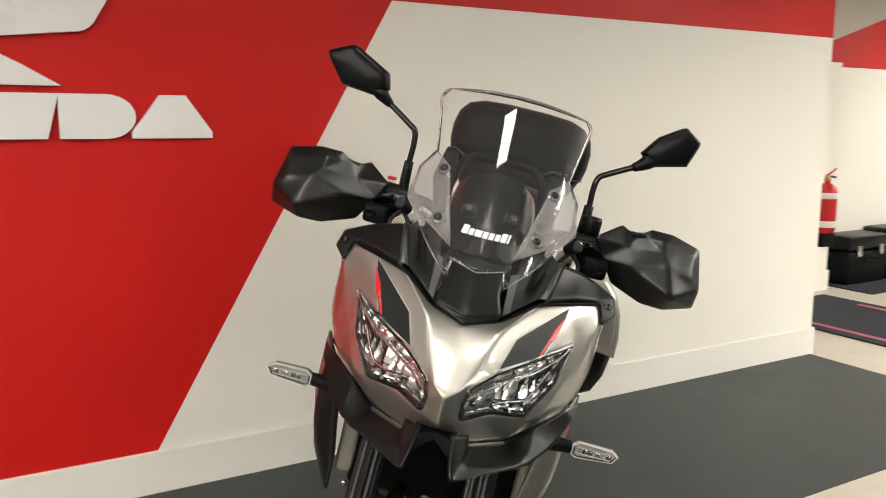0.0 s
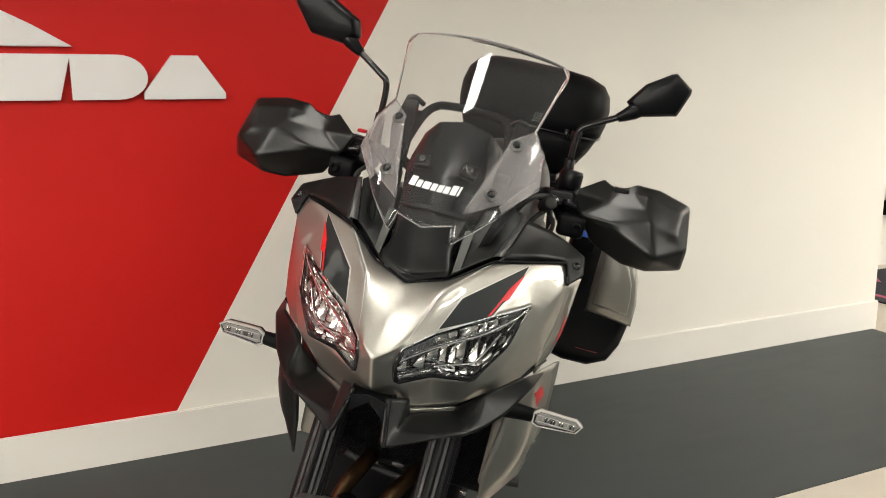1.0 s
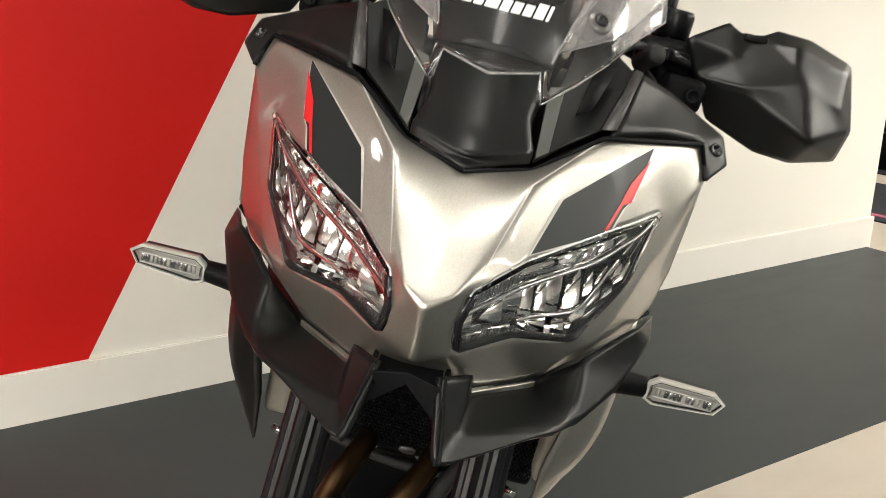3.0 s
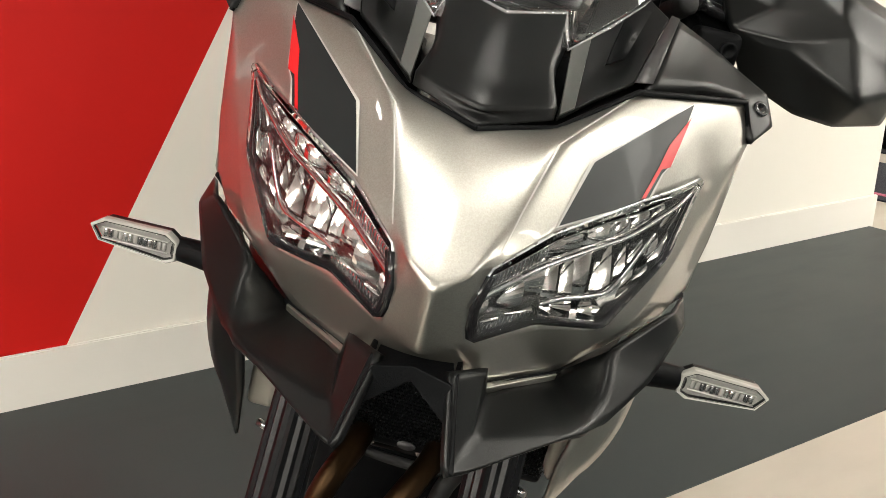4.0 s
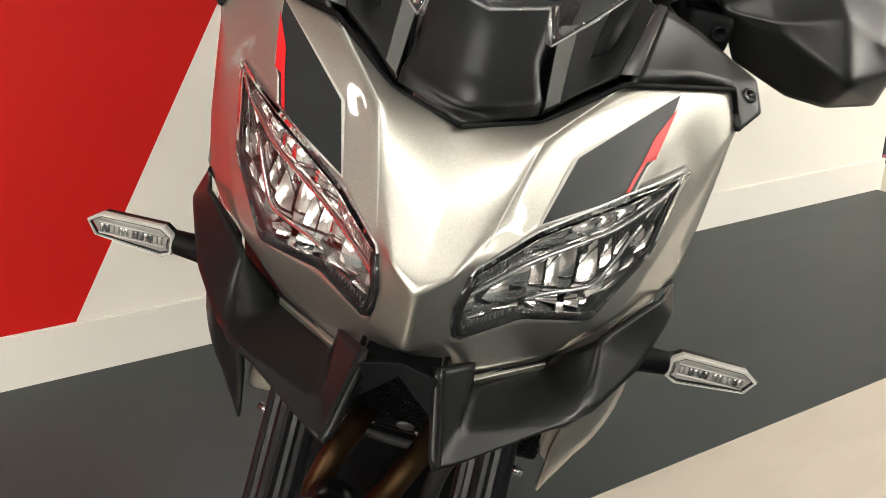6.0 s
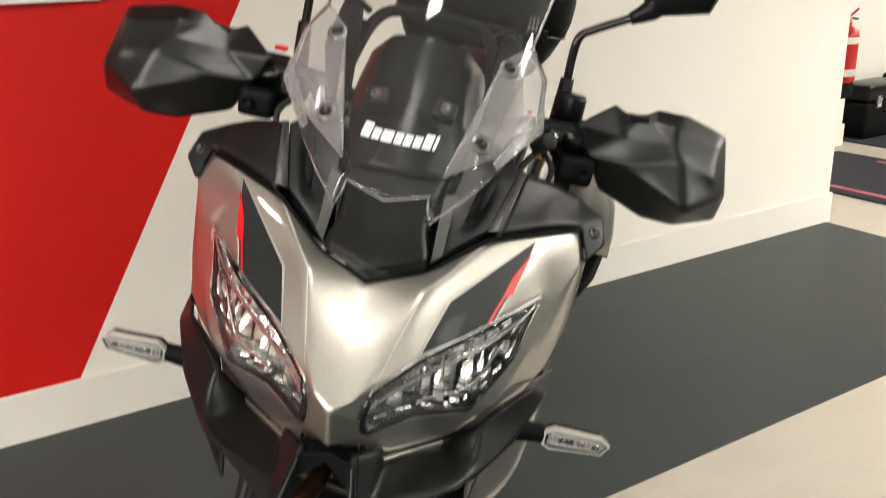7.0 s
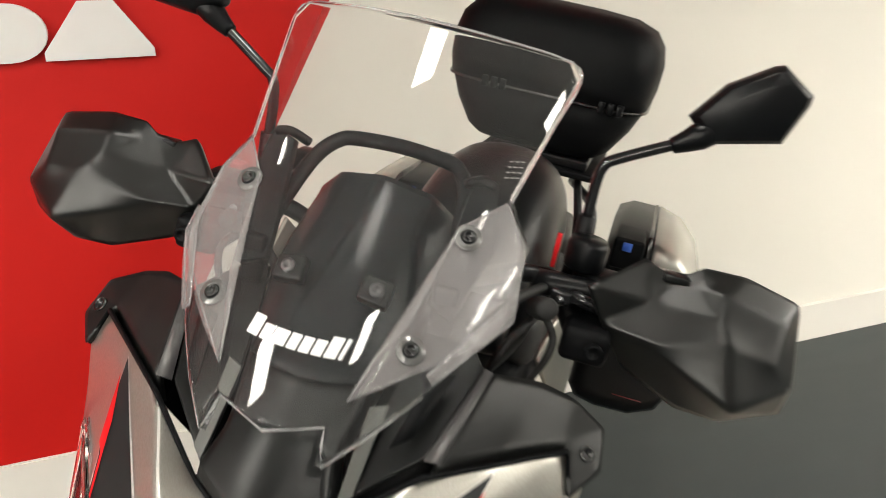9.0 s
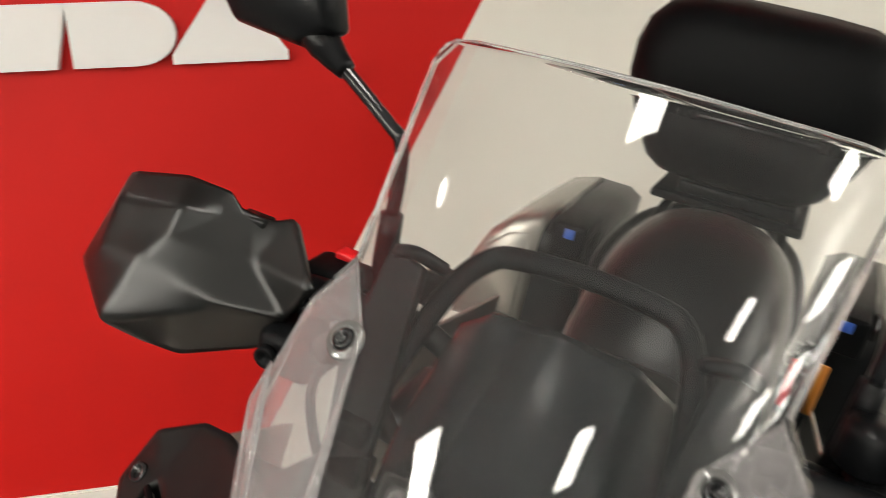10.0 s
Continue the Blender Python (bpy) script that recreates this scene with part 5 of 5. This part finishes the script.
def tank():
    bm = bmesh.new()
    n = 20
    rows = [(0.62, 0.08, 1.12, 0.98), (0.68, 0.108, 1.19, 0.96), (0.76, 0.120, 1.245, 0.95), (0.86, 0.121, 1.282, 0.94), (0.96, 0.116, 1.275, 0.93), (1.04, 0.105, 1.20, 0.92), (1.10, 0.09, 1.06, 0.91)]
    rings = []
    for y, w, zt, zb in rows:
        ring = []
        for i in range(n):
            a = 2 * math.pi * i / n
            c, s = math.cos(a), math.sin(a)
            x = w * math.copysign(abs(c) ** 0.75, c)
            z = (zt + zb) / 2 + (zt - zb) / 2 * math.copysign(abs(s) ** 0.75, s)
            ring.append(bm.verts.new(skew((x + 0.034, y, z))))
        rings.append(ring)
    for a, b in zip(rings, rings[1:]):
        for i in range(n):
            bm.faces.new((a[i], a[(i + 1) % n], b[(i + 1) % n], b[i]))
    bm.faces.new(rings[0])
    bm.faces.new(rings[-1])
    ob = part("fuel_tank", bm, BLACK, bike, "satin black fuel tank")
    m = ob.modifiers.new("round", "SUBSURF")
    m.levels = m.render_levels = 2
    for s in (1, -1):
        V = [skew((s * x, y, z)) for x, y, z in ((0.185, 0.50, 1.12), (0.225, 0.56, 1.02), (0.225, 0.72, 1.10), (0.200, 0.86, 1.10), (0.190, 0.80, 0.98), (0.215, 0.62, 0.94), (0.20, 0.60, 1.17))]
        shell("tank_side", V, [(0, 1, 2, 6), (1, 5, 4, 2), (2, 4, 3)], SILVER, bike, "champagne metallic tank side panel", thick=0.006, bevel=0.003, inside=(0, 0.7, 1.0))


tank()
part("red_tag", round_box(0.170, 0.177, 0.742, 0.752, 1.149, 1.201, 0.001, 1), DECAL_RED, bike, "red paper tag")
part("orange_tag", round_box(0.209, 0.219, 0.845, 0.850, 1.098, 1.163, 0.001, 1), AMBER, bike, "orange paper tag")
part("seat", skew_bm(round_box(-0.15, 0.15, 0.98, 1.42, 0.84, 0.96, 0.04, 4)), SEAT_VINYL, bike, "black vinyl seat")
part("tail", skew_bm(round_box(-0.12, 0.12, 1.36, 1.70, 0.80, 0.98, 0.04, 3)), BLACK, bike, "black tail unit")
part("side_panel", skew_bm(round_box(-0.14, 0.14, 0.80, 1.36, 0.62, 0.86, 0.04, 3)), BLACK_MATT, bike, "black mid frame cover")
for s in (1, -1):
    part("rack_rail", tube([skew(p) for p in ((s * 0.15, 1.36, 0.96), (s * 0.13, 1.43, 1.04), (s * 0.10, 1.50, 1.12))], 0.010, 10, 4), BLACK, bike, "black luggage rack rail")
    part("grab_rail", tube([skew(p) for p in ((s * 0.14, 1.15, 0.96), (s * 0.17, 1.3, 1.02), (s * 0.15, 1.5, 1.05), (s * 0.08, 1.66, 1.06))], 0.011, 10, 5), BLACK, bike, "black grab rail")
part("rack_plate", skew_bm(round_box(-0.14, 0.14, 1.44, 1.78, 1.116, 1.133, 0.006)), BLACK_MATT, bike, "black rack plate")


def rings_up(rows, cy, n=44, power=0.42):
    """A rounded case built of level rings: (z, half width, half depth)."""
    bm = bmesh.new()
    rings = []
    for z, w, d in rows:
        ring = []
        for i in range(n):
            a = 2 * math.pi * i / n
            c, s = math.cos(a), math.sin(a)
            ring.append(bm.verts.new((w * math.copysign(abs(c) ** power, c) - 0.015, cy + d * math.copysign(abs(s) ** power, s), z)))
        rings.append(ring)
    for a, b in zip(rings, rings[1:]):
        for i in range(n):
            bm.faces.new((a[i], a[(i + 1) % n], b[(i + 1) % n], b[i]))
    bm.faces.new(rings[0])
    bm.faces.new(rings[-1])
    return skew_bm(bm)


def top_box():
    cy = 1.62
    base = part("top_box", rings_up([(1.156, 0.115, 0.13), (1.162, 0.148, 0.16), (1.18, 0.170, 0.18), (1.235, 0.204, 0.197), (1.285, 0.224, 0.206), (1.288, 0.216, 0.20)], cy), BLACK_MATT, bike, "black rounded top box on the rear rack")
    part("lid", rings_up([(1.289, 0.217, 0.20), (1.292, 0.230, 0.210), (1.33, 0.238, 0.214), (1.38, 0.239, 0.212), (1.425, 0.228, 0.202), (1.456, 0.203, 0.182), (1.474, 0.155, 0.14), (1.480, 0.08, 0.08)], cy), BLACK_MATT, base, "satin black domed lid")
    part("seam", rings_up([(1.284, 0.215, 0.20), (1.286, 0.2335, 0.2130), (1.291, 0.2335, 0.2130), (1.293, 0.215, 0.20)], cy), GLOSS_BLACK, base, "raised seam line")
    for x in (-0.14, 0.12):
        for k in range(3):
            part("hinge_rib", skew_bm(round_box(x + 0.02 * k - 0.007, x + 0.02 * k + 0.007, cy - 0.2155, cy - 0.195, 1.280, 1.304, 0.003)), BLACK, base)
    part("mount_plate", skew_bm(round_box(-0.10, 0.12, 1.46, 1.76, 1.132, 1.157, 0.006)), BLACK, base)


top_box()


def section_loft(outline, rows):
    """A case with one outline in x and z, scaled about its middle along y."""
    cx, cz = sum(x for x, z in outline) / len(outline), sum(z for x, z in outline) / len(outline)
    bm = bmesh.new()
    rings = [[bm.verts.new(skew((cx + (x - cx) * k, y, cz + (z - cz) * k))) for x, z in outline] for y, k in rows]
    n = len(outline)
    for a, b in zip(rings, rings[1:]):
        for i in range(n):
            bm.faces.new((a[i], a[(i + 1) % n], b[(i + 1) % n], b[i]))
    bm.faces.new(rings[0])
    bm.faces.new(rings[-1])
    return bm


PAN = [(0.205, 0.614), (0.225, 0.579), (0.275, 0.566), (0.355, 0.569), (0.410, 0.604), (0.435, 0.674), (0.443, 0.754), (0.441, 0.834), (0.427, 0.914), (0.400, 0.984), (0.355, 1.034), (0.305, 1.054), (0.240, 1.054), (0.210, 1.034)]
LID = [(0.303, 0.774), (0.365, 0.769), (0.447, 0.759), (0.446, 0.834), (0.432, 0.919), (0.405, 0.989), (0.359, 1.040), (0.305, 1.060)]


squat = lambda z: z - 0.038 * (z - 0.57) / 0.48
PAN = [(x + 0.022 * (x - 0.205) / 0.23, squat(z)) for x, z in PAN]
LID = [(x + 0.022 * (x - 0.205) / 0.23, squat(z)) for x, z in LID]


def pannier(s):
    rows = [(1.415, 0.72), (1.422, 0.86), (1.445, 0.95), (1.50, 1.0), (1.65, 1.02), (1.80, 1.0), (1.86, 0.93), (1.88, 0.8)]
    body = part("pannier", section_loft([(s * x, z) for x, z in PAN], rows), BLACK, bike, "black side pannier with champagne lid panel")
    rows = [(1.404, 0.84), (1.412, 0.95), (1.44, 1.0), (1.65, 1.02), (1.79, 1.0), (1.84, 0.9)]
    part("lid_panel", section_loft([(s * x, z) for x, z in LID], rows), SILVER, body, "champagne metallic lid panel")
    cx, cz = sum(x for x, z in LID) / len(LID), sum(z for x, z in LID) / len(LID)
    inset = [(s * (cx + (x - cx) * 0.74 - 0.004), cz + (z - cz) * 0.74 + 0.004) for x, z in LID]
    part("inset_panel", section_loft(inset, [(1.399, 0.90), (1.4025, 0.97), (1.412, 1.0)]), SILVER, body, "raised champagne lid face")
    for x, w in ((0.300, 0.008), (0.330, 0.005)):
        part("seam", section_loft([(s * (x + w * a), z) for a, z in ((0, 0.735), (1, 0.735), (1, 1.026 - (x - 0.3) * 0.6), (0, 1.026 - (x - 0.3) * 0.6))], [(1.424, 0.93), (1.46, 1.0), (1.77, 1.0)]), GLOSS_BLACK, body, "black lid seam")
    part("latch", skew_bm(round_box(min(s * 0.225, s * 0.295), max(s * 0.225, s * 0.295), 1.40, 1.52, 0.950, 1.024, 0.008)), BLACK_MATT, body, "black latch block")
    part("latch_label", skew_bm(round_box(min(s * 0.247, s * 0.267), max(s * 0.247, s * 0.267), 1.3975, 1.3995, 0.996, 1.016, 0.0006, 1)), BLUE_PLASTIC, body, "small blue label")
    part("trim_line", skew_bm(round_box(min(s * 0.32, s * 0.39), max(s * 0.32, s * 0.39), 1.4135, 1.4165, 0.635, 0.6375, 0.0008, 1)), DULL_RED, body, "thin red line")


for s in (1, -1):
    pannier(s)
